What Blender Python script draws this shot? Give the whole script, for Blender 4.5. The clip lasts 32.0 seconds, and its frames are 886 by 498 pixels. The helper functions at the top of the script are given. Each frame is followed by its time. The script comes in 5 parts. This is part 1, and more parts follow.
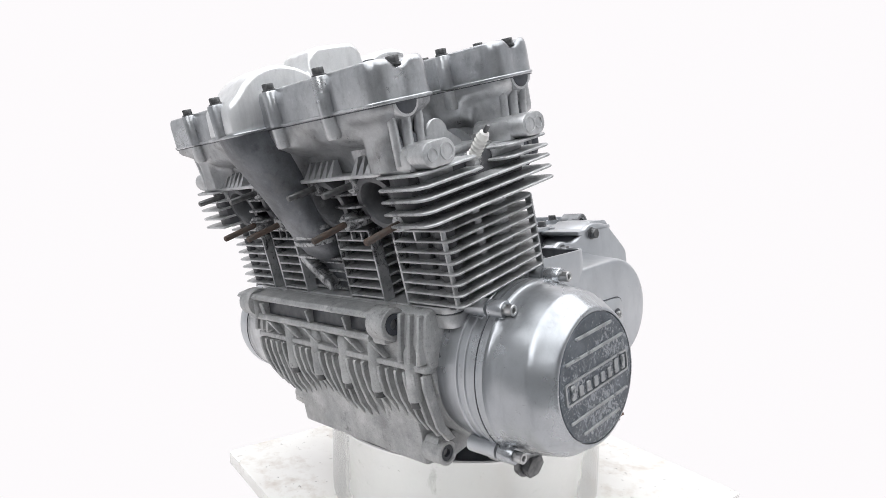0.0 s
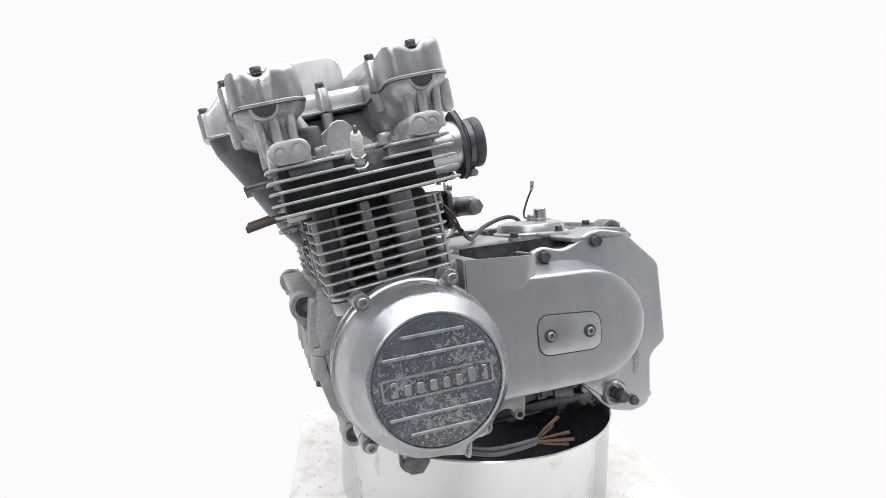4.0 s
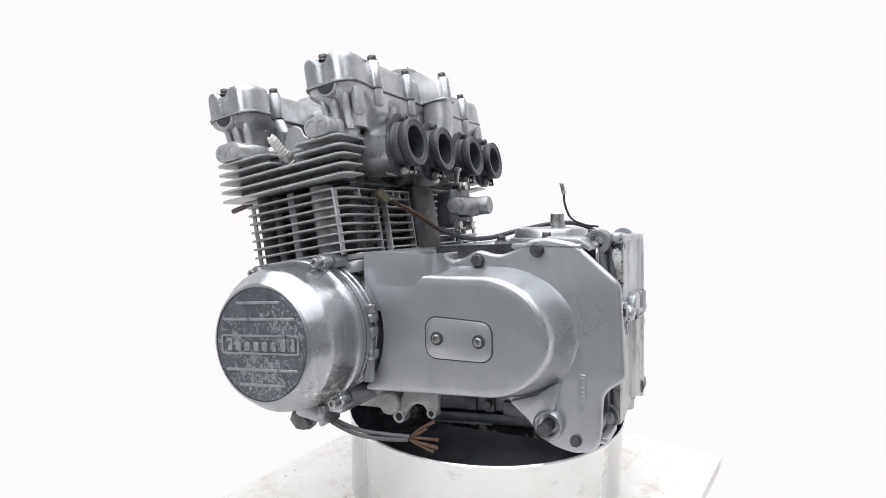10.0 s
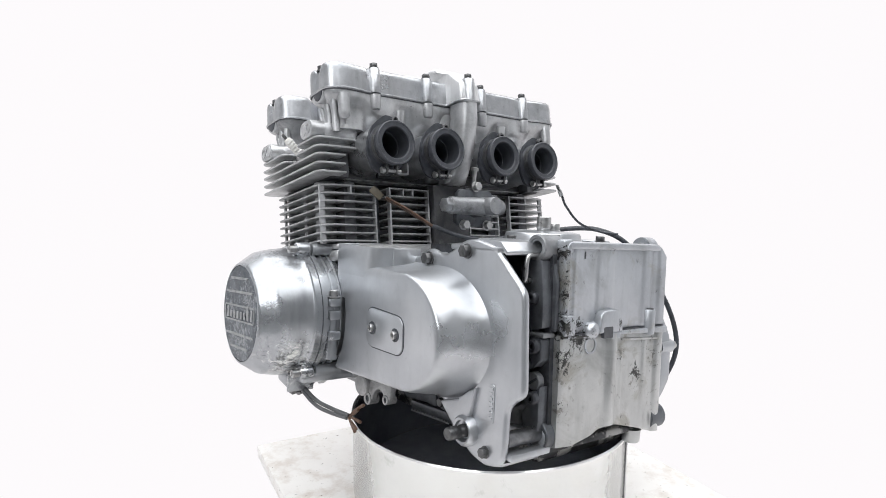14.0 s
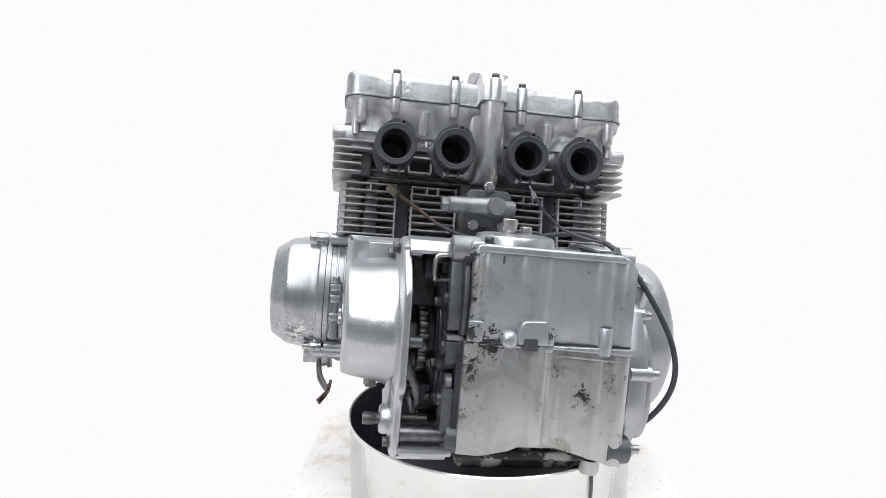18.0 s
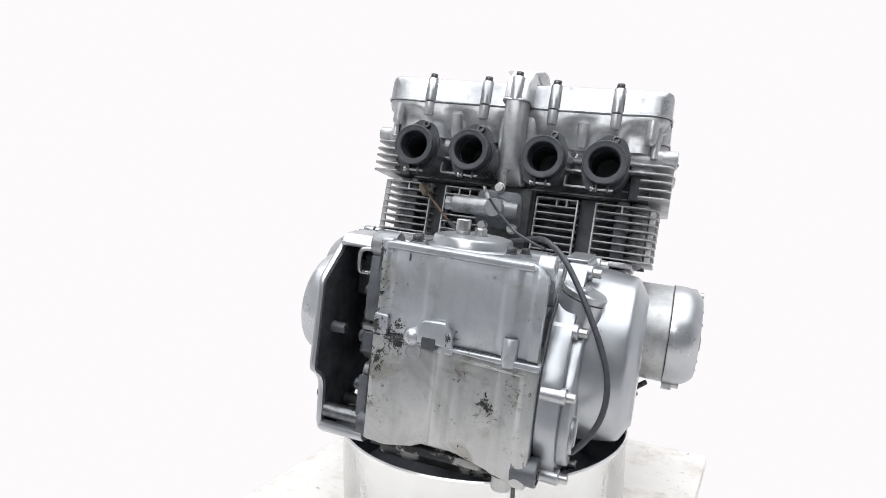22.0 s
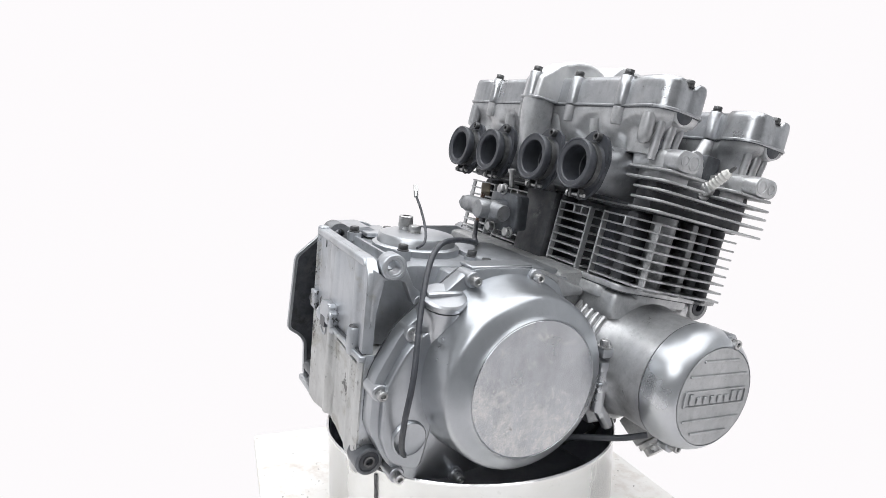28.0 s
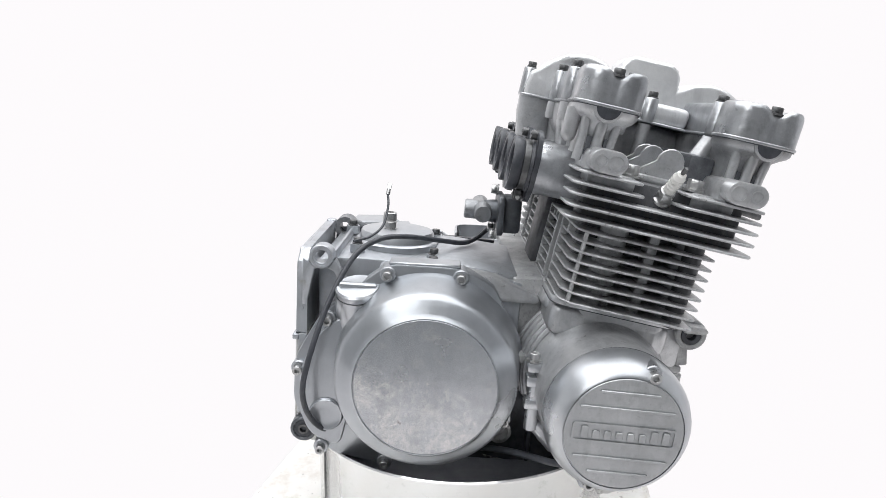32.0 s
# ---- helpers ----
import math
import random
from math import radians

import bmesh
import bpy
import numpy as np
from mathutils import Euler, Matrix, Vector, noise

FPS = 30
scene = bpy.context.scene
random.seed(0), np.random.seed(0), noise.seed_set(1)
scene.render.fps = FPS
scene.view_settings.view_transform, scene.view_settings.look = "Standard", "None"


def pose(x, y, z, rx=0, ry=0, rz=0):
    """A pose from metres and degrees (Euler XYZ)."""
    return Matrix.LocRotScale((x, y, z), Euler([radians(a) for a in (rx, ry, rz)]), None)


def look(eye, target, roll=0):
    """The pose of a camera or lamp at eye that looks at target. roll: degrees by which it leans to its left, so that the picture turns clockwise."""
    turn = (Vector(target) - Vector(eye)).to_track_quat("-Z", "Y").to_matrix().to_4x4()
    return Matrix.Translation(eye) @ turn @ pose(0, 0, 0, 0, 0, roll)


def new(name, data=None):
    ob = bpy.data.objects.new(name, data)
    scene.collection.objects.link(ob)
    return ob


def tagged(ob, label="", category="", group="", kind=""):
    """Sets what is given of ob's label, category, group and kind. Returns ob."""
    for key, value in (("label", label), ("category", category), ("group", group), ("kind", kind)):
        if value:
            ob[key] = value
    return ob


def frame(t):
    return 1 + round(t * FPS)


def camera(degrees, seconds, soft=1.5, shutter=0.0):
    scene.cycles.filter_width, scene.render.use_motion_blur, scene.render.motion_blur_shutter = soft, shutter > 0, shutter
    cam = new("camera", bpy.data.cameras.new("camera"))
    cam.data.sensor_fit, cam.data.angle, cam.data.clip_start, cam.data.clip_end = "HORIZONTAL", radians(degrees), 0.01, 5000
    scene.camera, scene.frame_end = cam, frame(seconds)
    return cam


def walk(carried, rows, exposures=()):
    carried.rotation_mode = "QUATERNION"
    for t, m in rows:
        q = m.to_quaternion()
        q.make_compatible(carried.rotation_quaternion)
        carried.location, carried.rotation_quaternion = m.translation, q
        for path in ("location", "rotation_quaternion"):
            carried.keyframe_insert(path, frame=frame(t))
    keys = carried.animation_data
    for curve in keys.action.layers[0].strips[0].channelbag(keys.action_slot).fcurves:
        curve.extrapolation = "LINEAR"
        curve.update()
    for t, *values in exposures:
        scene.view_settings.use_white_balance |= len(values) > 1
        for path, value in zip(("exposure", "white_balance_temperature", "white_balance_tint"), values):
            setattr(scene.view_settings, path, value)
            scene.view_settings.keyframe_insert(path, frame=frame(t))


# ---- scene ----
# All lengths of the machine below are in millimetres and scaled in part().
# ---- camera ----
BOARD_TOP = 0.10                       # top of the rotating board above the floor
AXIS_LIFT = BOARD_TOP + 0.148          # height of the machine's zero above the floor
cam = camera(70.14, 32.0, soft=0.6)
CAM_POSE = (Matrix.Translation((0, -0.82, 0.2952 + AXIS_LIFT)) @ pose(0, 0, 0, 0, 0, 2.706)
            @ pose(0, 0, 0, -8.307) @ pose(0, 0, 0, 0, -0.441) @ pose(0, 0, 0, 90))
walk(cam, [(0, CAM_POSE), (32, CAM_POSE)])

# ---- world, lamps ----
world = bpy.data.worlds.new("studio_air")
scene.world = world
world.use_nodes = True
world.node_tree.nodes["Background"].inputs[0].default_value = (0.93, 0.96, 1.0, 1)
world.node_tree.nodes["Background"].inputs[1].default_value = 0.25


def area_lamp(name, eye, target, sx, sy, watts, colour=(1, 1, 1)):
    data = bpy.data.lights.new(name, "AREA")
    data.shape, data.size, data.size_y, data.energy, data.color = "RECTANGLE", sx, sy, watts, colour
    ob = new(name, data)
    ob.matrix_world = look(eye, target)
    return ob


# Two unseen area lights, added to fill the room from above and in front.
area_lamp("added_ceiling_light", (0.0, -0.3, 2.5), (0, -0.29, 0.4), 3.8, 3.6, 116, (0.97, 0.985, 1))
area_lamp("added_front_light", (-0.9, -2.2, 1.9), (0, 0, 0.35), 1.4, 1.0, 16, (0.97, 0.985, 1))


# ---- materials ----
def mat_base(name):
    m = bpy.data.materials.new(name)
    m.use_nodes = True
    nt = m.node_tree
    b = nt.nodes["Principled BSDF"]
    return m, nt, b


def node(nt, kind, **inputs):
    n = nt.nodes.new(kind)
    for k, v in inputs.items():
        n.inputs[k].default_value = v
    return n


def coords(nt):
    return nt.nodes.new("ShaderNodeTexCoord").outputs["Object"]


def mix_colour(nt, fac, a, b):
    m = nt.nodes.new("ShaderNodeMix")
    m.data_type = "RGBA"
    for sock, v in ((m.inputs[0], fac), (m.inputs[6], a), (m.inputs[7], b)):
        if isinstance(v, bpy.types.NodeSocket):
            nt.links.new(v, sock)
        elif isinstance(v, tuple):
            sock.default_value = (*v, 1)
        else:
            sock.default_value = v
    return m.outputs[2]


def ramp(nt, src, lo, hi, a=0.0, b=1.0):
    r = nt.nodes.new("ShaderNodeMapRange")
    r.inputs[1].default_value, r.inputs[2].default_value, r.inputs[3].default_value, r.inputs[4].default_value = lo, hi, a, b
    nt.links.new(src, r.inputs[0])
    return r.outputs[0]


def noise_tex(nt, scale, detail=4.0, rough=0.55, twist=0.0):
    n = node(nt, "ShaderNodeTexNoise", Scale=scale, Detail=detail, Roughness=rough, Distortion=twist)
    nt.links.new(coords(nt), n.inputs["Vector"])
    return n.outputs[0]


def bump(nt, b, height, strength, distance):
    n = node(nt, "ShaderNodeBump", Strength=strength, Distance=distance)
    nt.links.new(height, n.inputs["Height"])
    nt.links.new(n.outputs[0], b.inputs["Normal"])


def metal(name, light, dark, rough=(0.3, 0.5), metallic=0.85, blotch=18.0, grain=900.0, grain_depth=0.00012, stain=None, stain_lo=0.62, stain_hi=0.72, stain_scale=22.0, strength=0.35, mottle=0.5, wave=0.0, streak=0.35, wave_scale=34.0, sand=0.35, dirt=0.35):
    """Aluminium or steel: soft blotches, fine grain, and dark stains of their own shape."""
    m, nt, b = mat_base(name)
    big = noise_tex(nt, blotch, 5.0, 0.6)
    fine = noise_tex(nt, grain, 3.0, 0.6)
    col = mix_colour(nt, ramp(nt, big, 0.35, 0.68), dark, light)
    col = mix_colour(nt, ramp(nt, fine, 0.3, 0.75, 0.0, 0.35 * sand), col, tuple(c * 0.55 for c in dark))
    mott = noise_tex(nt, 75.0, 6.0, 0.65)
    col = mix_colour(nt, ramp(nt, mott, 0.52, 0.74, 0.0, mottle * 0.8), col, tuple(c * 0.45 for c in dark))
    col = mix_colour(nt, ramp(nt, mott, 0.42, 0.28, 0.0, mottle * 0.6), col, tuple(min(0.85, c * 1.3) for c in light))
    # wiped streaks, long and thin
    n = node(nt, "ShaderNodeTexNoise", Scale=55.0, Detail=5.0, Roughness=0.65)
    mp = node(nt, "ShaderNodeMapping", Rotation=(0.35, 0.5, 0.2), Scale=(1.0, 1.0, 0.16))
    nt.links.new(coords(nt), mp.inputs[0])
    nt.links.new(mp.outputs[0], n.inputs["Vector"])
    col = mix_colour(nt, ramp(nt, n.outputs[0], 0.50, 0.70, 0.0, streak), col, tuple(c * 0.55 for c in dark))
    speck = noise_tex(nt, 420.0, 3.0, 0.7)
    col = mix_colour(nt, ramp(nt, speck, 0.58, 0.70, 0.0, mottle * 0.9 * sand), col, tuple(c * 0.35 for c in dark))
    col = mix_colour(nt, ramp(nt, speck, 0.40, 0.30, 0.0, mottle * 0.6 * sand), col, tuple(min(0.85, c * 1.4) for c in light))
    # dry dirt: soft smears, and small dark flecks inside them
    smear = noise_tex(nt, 16.0, 6.0, 0.6, 1.2)
    col = mix_colour(nt, ramp(nt, smear, 0.52, 0.74, 0.0, dirt), col, (0.20, 0.195, 0.185))
    fleck = nt.nodes.new("ShaderNodeMath")
    fleck.operation = "MULTIPLY"
    nt.links.new(ramp(nt, noise_tex(nt, 90.0, 9.0, 0.78, 0.4), 0.60, 0.66), fleck.inputs[0])
    nt.links.new(ramp(nt, smear, 0.46, 0.62, 0.0, min(1.0, dirt * 2.2)), fleck.inputs[1])
    col = mix_colour(nt, fleck.outputs[0], col, (0.07, 0.068, 0.066))
    metal_value = None
    if stain:
        st = ramp(nt, noise_tex(nt, stain_scale, 8.0, 0.72), stain_lo, stain_hi)
        col = mix_colour(nt, st, col, stain)
        metal_value = ramp(nt, st, 0, 1, metallic, 0.1)
        nt.links.new(metal_value, b.inputs["Metallic"])
    else:
        b.inputs["Metallic"].default_value = metallic
    nt.links.new(col, b.inputs["Base Color"])
    nt.links.new(ramp(nt, big, 0.3, 0.7, rough[1], rough[0]), b.inputs["Roughness"])
    bump(nt, b, fine, strength, grain_depth)
    if wave:
        w = node(nt, "ShaderNodeBump", Strength=1.0, Distance=wave)
        nt.links.new(noise_tex(nt, wave_scale, 3.0, 0.5), w.inputs["Height"])
        nt.links.new(w.outputs[0], b.inputs["Normal"].links[0].from_node.inputs["Normal"])
    return m


def spots(nt, places, gain):
    """A soft mask round some places (metres), up to gain in the middle."""
    near = None
    for p, r in places:
        d = nt.nodes.new("ShaderNodeVectorMath")
        d.operation = "DISTANCE"
        d.inputs[1].default_value = p
        nt.links.new(coords(nt), d.inputs[0])
        v = ramp(nt, d.outputs["Value"], 0.0, r, gain, 0.0)
        if near is not None:
            x = nt.nodes.new("ShaderNodeMath")
            x.operation = "MAXIMUM"
            nt.links.new(near, x.inputs[0])
            nt.links.new(v, x.inputs[1])
            v = x.outputs[0]
        near = v
    return near


def spoiled(m, places, gain, layers):
    """Marks of their own shape gathered round some places: (scale, from, to, colour) each."""
    nt, b = m.node_tree, m.node_tree.nodes["Principled BSDF"]
    base = b.inputs["Base Color"].links[0].from_socket
    near = spots(nt, places, gain)
    for scale, lo, hi, colour in layers:
        s = nt.nodes.new("ShaderNodeMath")
        nt.links.new(noise_tex(nt, scale, 9.0, 0.72, 0.6), s.inputs[0])
        nt.links.new(near, s.inputs[1])
        base = mix_colour(nt, ramp(nt, s.outputs[0], lo, hi), base, colour)
    nt.links.new(base, b.inputs["Base Color"])
    return m


def plain(name, a, b_col, rough=0.5, metallic=0.0, scale=60.0, depth=0.0002, strength=0.3):
    m, nt, b = mat_base(name)
    n = noise_tex(nt, scale, 5.0, 0.6)
    nt.links.new(mix_colour(nt, ramp(nt, n, 0.3, 0.7), a, b_col), b.inputs["Base Color"])
    nt.links.new(ramp(nt, n, 0.3, 0.7, min(1, rough * 1.25), rough * 0.8), b.inputs["Roughness"])
    b.inputs["Metallic"].default_value = metallic
    bump(nt, b, n, strength, depth)
    return m


M_CAST = metal("cast_aluminium", (0.67, 0.672, 0.68), (0.46, 0.467, 0.48), (0.30, 0.48), 0.68, stain=(0.09, 0.09, 0.095), stain_lo=0.62, stain_hi=0.76, wave=0.0008)
M_CASE = metal("sandy_case_aluminium", (0.56, 0.56, 0.56), (0.36, 0.365, 0.37), (0.42, 0.6), 0.4, 26.0, 500.0, 0.0005, (0.08, 0.08, 0.08), 0.60, 0.74, 30.0, 0.7, sand=0.8)
M_COVER = metal("buffed_cover_aluminium", (0.58, 0.595, 0.615), (0.45, 0.465, 0.49), (0.25, 0.42), 0.82, 9.0, 1200.0, 0.00004, (0.2, 0.2, 0.2), 0.68, 0.80, 16.0, 0.15, 0.08, 0.0022, 0.14, 14.0, dirt=0.10)
M_CLUTCH = metal("dulled_clutch_aluminium", (0.49, 0.508, 0.532), (0.375, 0.392, 0.418), (0.25, 0.42), 0.82, 9.0, 1200.0, 0.00004, (0.2, 0.2, 0.2), 0.68, 0.80, 16.0, 0.15, 0.08, 0.0022, 0.14, 14.0, dirt=0.10)
M_STATOR = spoiled(metal("scuffed_cover_aluminium", (0.49, 0.505, 0.525), (0.38, 0.395, 0.418), (0.19, 0.40), 0.82, 9.0, 900.0, 0.0001, (0.2, 0.2, 0.2), 0.66, 0.80, 16.0, 0.2, 0.15, 0.0014, 0.4, 20.0, dirt=0.15),
                   (((-0.235, 0.06, 0.035), 0.06), ((-0.225, 0.07, 0.02), 0.05), ((0.212, 0.09, 0.142), 0.035)), 0.2, ((150.0, 0.66, 0.72, (0.16, 0.165, 0.17)), (90.0, 0.66, 0.76, (0.74, 0.74, 0.73))))
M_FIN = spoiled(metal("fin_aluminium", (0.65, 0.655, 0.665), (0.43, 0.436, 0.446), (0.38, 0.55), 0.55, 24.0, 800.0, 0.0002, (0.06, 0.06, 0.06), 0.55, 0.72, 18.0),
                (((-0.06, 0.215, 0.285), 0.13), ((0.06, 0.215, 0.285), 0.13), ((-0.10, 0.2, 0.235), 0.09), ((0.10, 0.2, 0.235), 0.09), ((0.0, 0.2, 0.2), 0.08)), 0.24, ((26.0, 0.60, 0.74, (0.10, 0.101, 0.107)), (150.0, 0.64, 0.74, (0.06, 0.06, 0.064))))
# Near-black for shade between the fins; soot only in the exhaust ports.
M_BARREL = metal("black_soot_and_shade", (0.135, 0.137, 0.145), (0.075, 0.077, 0.083), (0.40, 0.6), 0.35, 30.0, 800.0, 0.0002, (0.19, 0.19, 0.195), 0.58, 0.70, 40.0)
M_FRONT = metal("soot_stained_casting", (0.50, 0.505, 0.515), (0.32, 0.326, 0.338), (0.32, 0.5), 0.68, 20.0, 800.0, 0.0002, (0.08, 0.08, 0.085), 0.56, 0.70, 24.0, wave=0.001, dirt=0.75)
M_DULL = metal("dulled_aluminium", (0.38, 0.386, 0.398), (0.23, 0.237, 0.25), (0.32, 0.5), 0.6, 20.0, 800.0, 0.0002, (0.08, 0.08, 0.085), 0.56, 0.72, 26.0, wave=0.001)
# Dark for soot and also for shade in the hollows of the front.
M_SOOT_SHADE = metal("soot_and_shade_aluminium", (0.22, 0.228, 0.245), (0.11, 0.116, 0.127), (0.34, 0.5), 0.55, 20.0, 800.0, 0.0003, (0.06, 0.06, 0.066), 0.54, 0.72, 20.0, mottle=0.7, wave=0.001)
def rear_case(name, light, dark):
    """Pale stained aluminium: grey wipes, and thick oily grime flaking round the joint and a few spots."""
    m = metal(name, light, dark, (0.27, 0.46), 0.68, 10.0, 900.0, 0.00008, wave=0.0014, mottle=0.16, streak=0.3, dirt=0.4)
    spoiled(m, (((-0.05, -0.207, 0.06), 0.05), ((-0.05, -0.207, 0.02), 0.04), ((0.045, -0.207, 0.07), 0.035), ((0.10, -0.207, 0.06), 0.05), ((0.08, -0.207, 0.03), 0.045), ((0.115, -0.207, 0.0), 0.04), ((-0.05, -0.207, 0.15), 0.04),
                ((0.0, -0.207, -0.02), 0.035), ((0.06, -0.207, -0.015), 0.035)), 0.17,
            ((22.0, 0.60, 0.72, (0.36, 0.352, 0.325)), (70.0, 0.69, 0.76, (0.24, 0.235, 0.22)), (170.0, 0.72, 0.76, (0.06, 0.06, 0.058))))
    return spoiled(m, (((-0.05, -0.21, 0.105), 0.034), ((-0.03, -0.21, 0.095), 0.034), ((-0.05, -0.21, 0.075), 0.026), ((-0.056, -0.206, 0.14), 0.022), ((-0.056, -0.206, 0.18), 0.022), ((0.075, -0.207, 0.045), 0.018), ((0.033, -0.21, 0.105), 0.016)), 0.25,
                   ((85.0, 0.685, 0.72, (0.05, 0.05, 0.05)), (210.0, 0.71, 0.75, (0.09, 0.09, 0.086))))


M_REAR = rear_case("grimy_rear_case", (0.56, 0.578, 0.605), (0.44, 0.458, 0.488))
M_REAR_LOW = rear_case("grimy_lower_rear_case", (0.60, 0.605, 0.60), (0.48, 0.487, 0.485))
# Oily grime on joints; also the painted shade of slots and openings.
M_GRIME_SHADE = plain("black_grime_and_shade", (0.045, 0.048, 0.056), (0.10, 0.103, 0.112), 0.36, 0.15, 70.0, 0.0008, 0.6)
M_BAY = metal("oily_dark_casting", (0.115, 0.121, 0.135), (0.055, 0.058, 0.066), (0.28, 0.5), 0.5, 40.0, 700.0, 0.0003, (0.02, 0.02, 0.022), 0.52, 0.66, 45.0, 0.5, 0.6, 0.001)
M_PAN = metal("oil_blackened_pan", (0.06, 0.061, 0.065), (0.025, 0.026, 0.029), (0.3, 0.5), 0.3, 30.0, 700.0, 0.0003, (0.42, 0.415, 0.40), 0.53, 0.58, 22.0, 0.5)
# Inside of the drum, darker and bluer than its wall.
M_LINING = plain("dark_blue_grey_lining", (0.22, 0.235, 0.275), (0.32, 0.335, 0.37), 0.42, 0.2, 26.0, 0.001, 0.4)
M_RUBBER = plain("black_rubber", (0.036, 0.039, 0.047), (0.06, 0.064, 0.075), 0.42, 0.0, 120.0)
M_STEEL = plain("zinc_steel", (0.58, 0.58, 0.58), (0.38, 0.378, 0.375), 0.32, 0.95, 150.0)
M_DARKSTEEL = plain("blackened_steel", (0.08, 0.081, 0.083), (0.17, 0.171, 0.173), 0.4, 0.75, 120.0)
# Near-black that paints in the shade of bores, grooves and gaps.
M_GAP_SHADE = plain("black_gap_shade", (0.045, 0.049, 0.058), (0.07, 0.075, 0.085), 0.45)
M_WORNSTEEL = plain("worn_sprocket_steel", (0.26, 0.265, 0.275), (0.12, 0.122, 0.13), 0.34, 0.85, 90.0)
M_RUST = plain("rusty_steel", (0.13, 0.085, 0.065), (0.075, 0.068, 0.064), 0.7, 0.4, 120.0)
M_CERAMIC = plain("white_ceramic", (0.78, 0.77, 0.74), (0.7, 0.69, 0.66), 0.25)
M_COPPER = plain("copper_ends", (0.19, 0.11, 0.072), (0.09, 0.062, 0.05), 0.5, 0.5, 200.0)
M_PLASTIC = plain("grubby_cream_connector", (0.20, 0.17, 0.125), (0.12, 0.105, 0.08), 0.5)
M_GREYCOAT = plain("grey_cable_sheath", (0.13, 0.135, 0.14), (0.08, 0.08, 0.085), 0.45)
M_BADGE = spoiled(metal("peeling_grey_badge", (0.15, 0.168, 0.19), (0.10, 0.113, 0.13), (0.4, 0.6), 0.45, 60.0, 900.0, 0.0003, strength=0.6, mottle=0.4),
                  (((-0.275, 0.115, 0.05), 0.06), ((-0.275, 0.15, 0.085), 0.035), ((-0.275, 0.09, 0.10), 0.05)), 0.1, ((150.0, 0.60, 0.63, (0.31, 0.33, 0.355)), (420.0, 0.61, 0.65, (0.42, 0.43, 0.445))))
M_BADGE_CLEAN = metal("clean_grey_badge", (0.50, 0.51, 0.52), (0.42, 0.43, 0.44), (0.34, 0.5), 0.8, 20.0, 1300.0, 0.00012)

M_BADGE_RAISED = metal("worn_bare_badge_edges", (0.50, 0.51, 0.52), (0.34, 0.35, 0.36), (0.4, 0.55), 0.7, 60.0, 900.0, 0.0002, (0.08, 0.09, 0.1), 0.56, 0.64, 60.0)
M_TOP = spoiled(metal("weathered_cover_aluminium", (0.58, 0.589, 0.602), (0.39, 0.40, 0.42), (0.24, 0.4), 0.86, 16.0, 1000.0, 0.0001, (0.14, 0.14, 0.145), 0.64, 0.76, 26.0, wave=0.0013, streak=0.45),
                (((0.212, 0.09, 0.142), 0.04), ((0.19, 0.11, 0.148), 0.03)), 0.2, ((150.0, 0.67, 0.73, (0.14, 0.145, 0.15)),))
# Paler than the cam boxes: the arch's bright highlight is put into its colour.
M_ARCH = metal("highlight_whitened_arch", (0.86, 0.862, 0.865), (0.70, 0.705, 0.715), (0.3, 0.45), 0.6, 16.0, 1000.0, 0.0001, wave=0.001, mottle=0.2, dirt=0.12)
# Pale lower mottling also paints in the floor's reflection on the face.
M_FACE = spoiled(metal("mottled_reflection_clutch_face", (0.50, 0.515, 0.54), (0.42, 0.435, 0.458), (0.17, 0.30), 0.85, 14.0, 900.0, 0.00005, mottle=0.15, streak=0.2, strength=0.15, wave=0.0012, wave_scale=12.0, dirt=0.08),
                 (((0.215, -0.09, 0.03), 0.07), ((0.215, -0.03, 0.03), 0.06), ((0.215, -0.12, 0.07), 0.04)), 0.14, ((60.0, 0.54, 0.80, (0.60, 0.60, 0.59)), (260.0, 0.60, 0.80, (0.64, 0.635, 0.62)), (38.0, 0.72, 0.82, (0.24, 0.235, 0.225))))
M_DARKGREY = metal("dark_grey_casting", (0.18, 0.19, 0.207), (0.105, 0.112, 0.124), (0.34, 0.5), 0.6, 30.0, 900.0, 0.0002)


# ---- mesh helpers (millimetres) ----
MM = 0.001


def part(name, bm, material, parent, label="", smooth=40):
    """Links a bmesh as one mesh object under a thing or a part."""
    bmesh.ops.recalc_face_normals(bm, faces=bm.faces)
    bmesh.ops.scale(bm, vec=(MM, MM, MM), verts=bm.verts)
    limit = radians(smooth)
    for e in bm.edges:
        e.smooth = not (len(e.link_faces) == 2 and e.calc_face_angle(0) > limit)
    for f in bm.faces:
        f.smooth = True
    me = bpy.data.meshes.new(name)
    bm.to_mesh(me)
    bm.free()
    me.materials.append(material)
    ob = new(name, me)
    ob.parent = parent
    if label:
        ob["label"] = label
    return ob


def again(ob, parent, m=None, label=""):
    """Another object on the same mesh. m in metres, in the parent's space."""
    o = new(ob.name.split(".")[0], ob.data)
    o.parent = parent
    if m is not None:
        o.matrix_local = m
    if label:
        o["label"] = label
    return o


def bevelled(bm, r, seg=2, angle=30):
    if r > 0:
        es = [e for e in bm.edges if len(e.link_faces) == 2 and e.calc_face_angle(0) > radians(angle)]
        bmesh.ops.bevel(bm, geom=es, offset=r, segments=seg, profile=0.5, affect="EDGES", clamp_overlap=True)
    return bm


def axis_point(axis, h, p, q):
    """Point at h along the axis; p, q in the cross plane: x -> (y, z), y -> (x, z), z -> (x, y)."""
    return {"x": (h, p, q), "y": (p, h, q), "z": (p, q, h)}[axis]


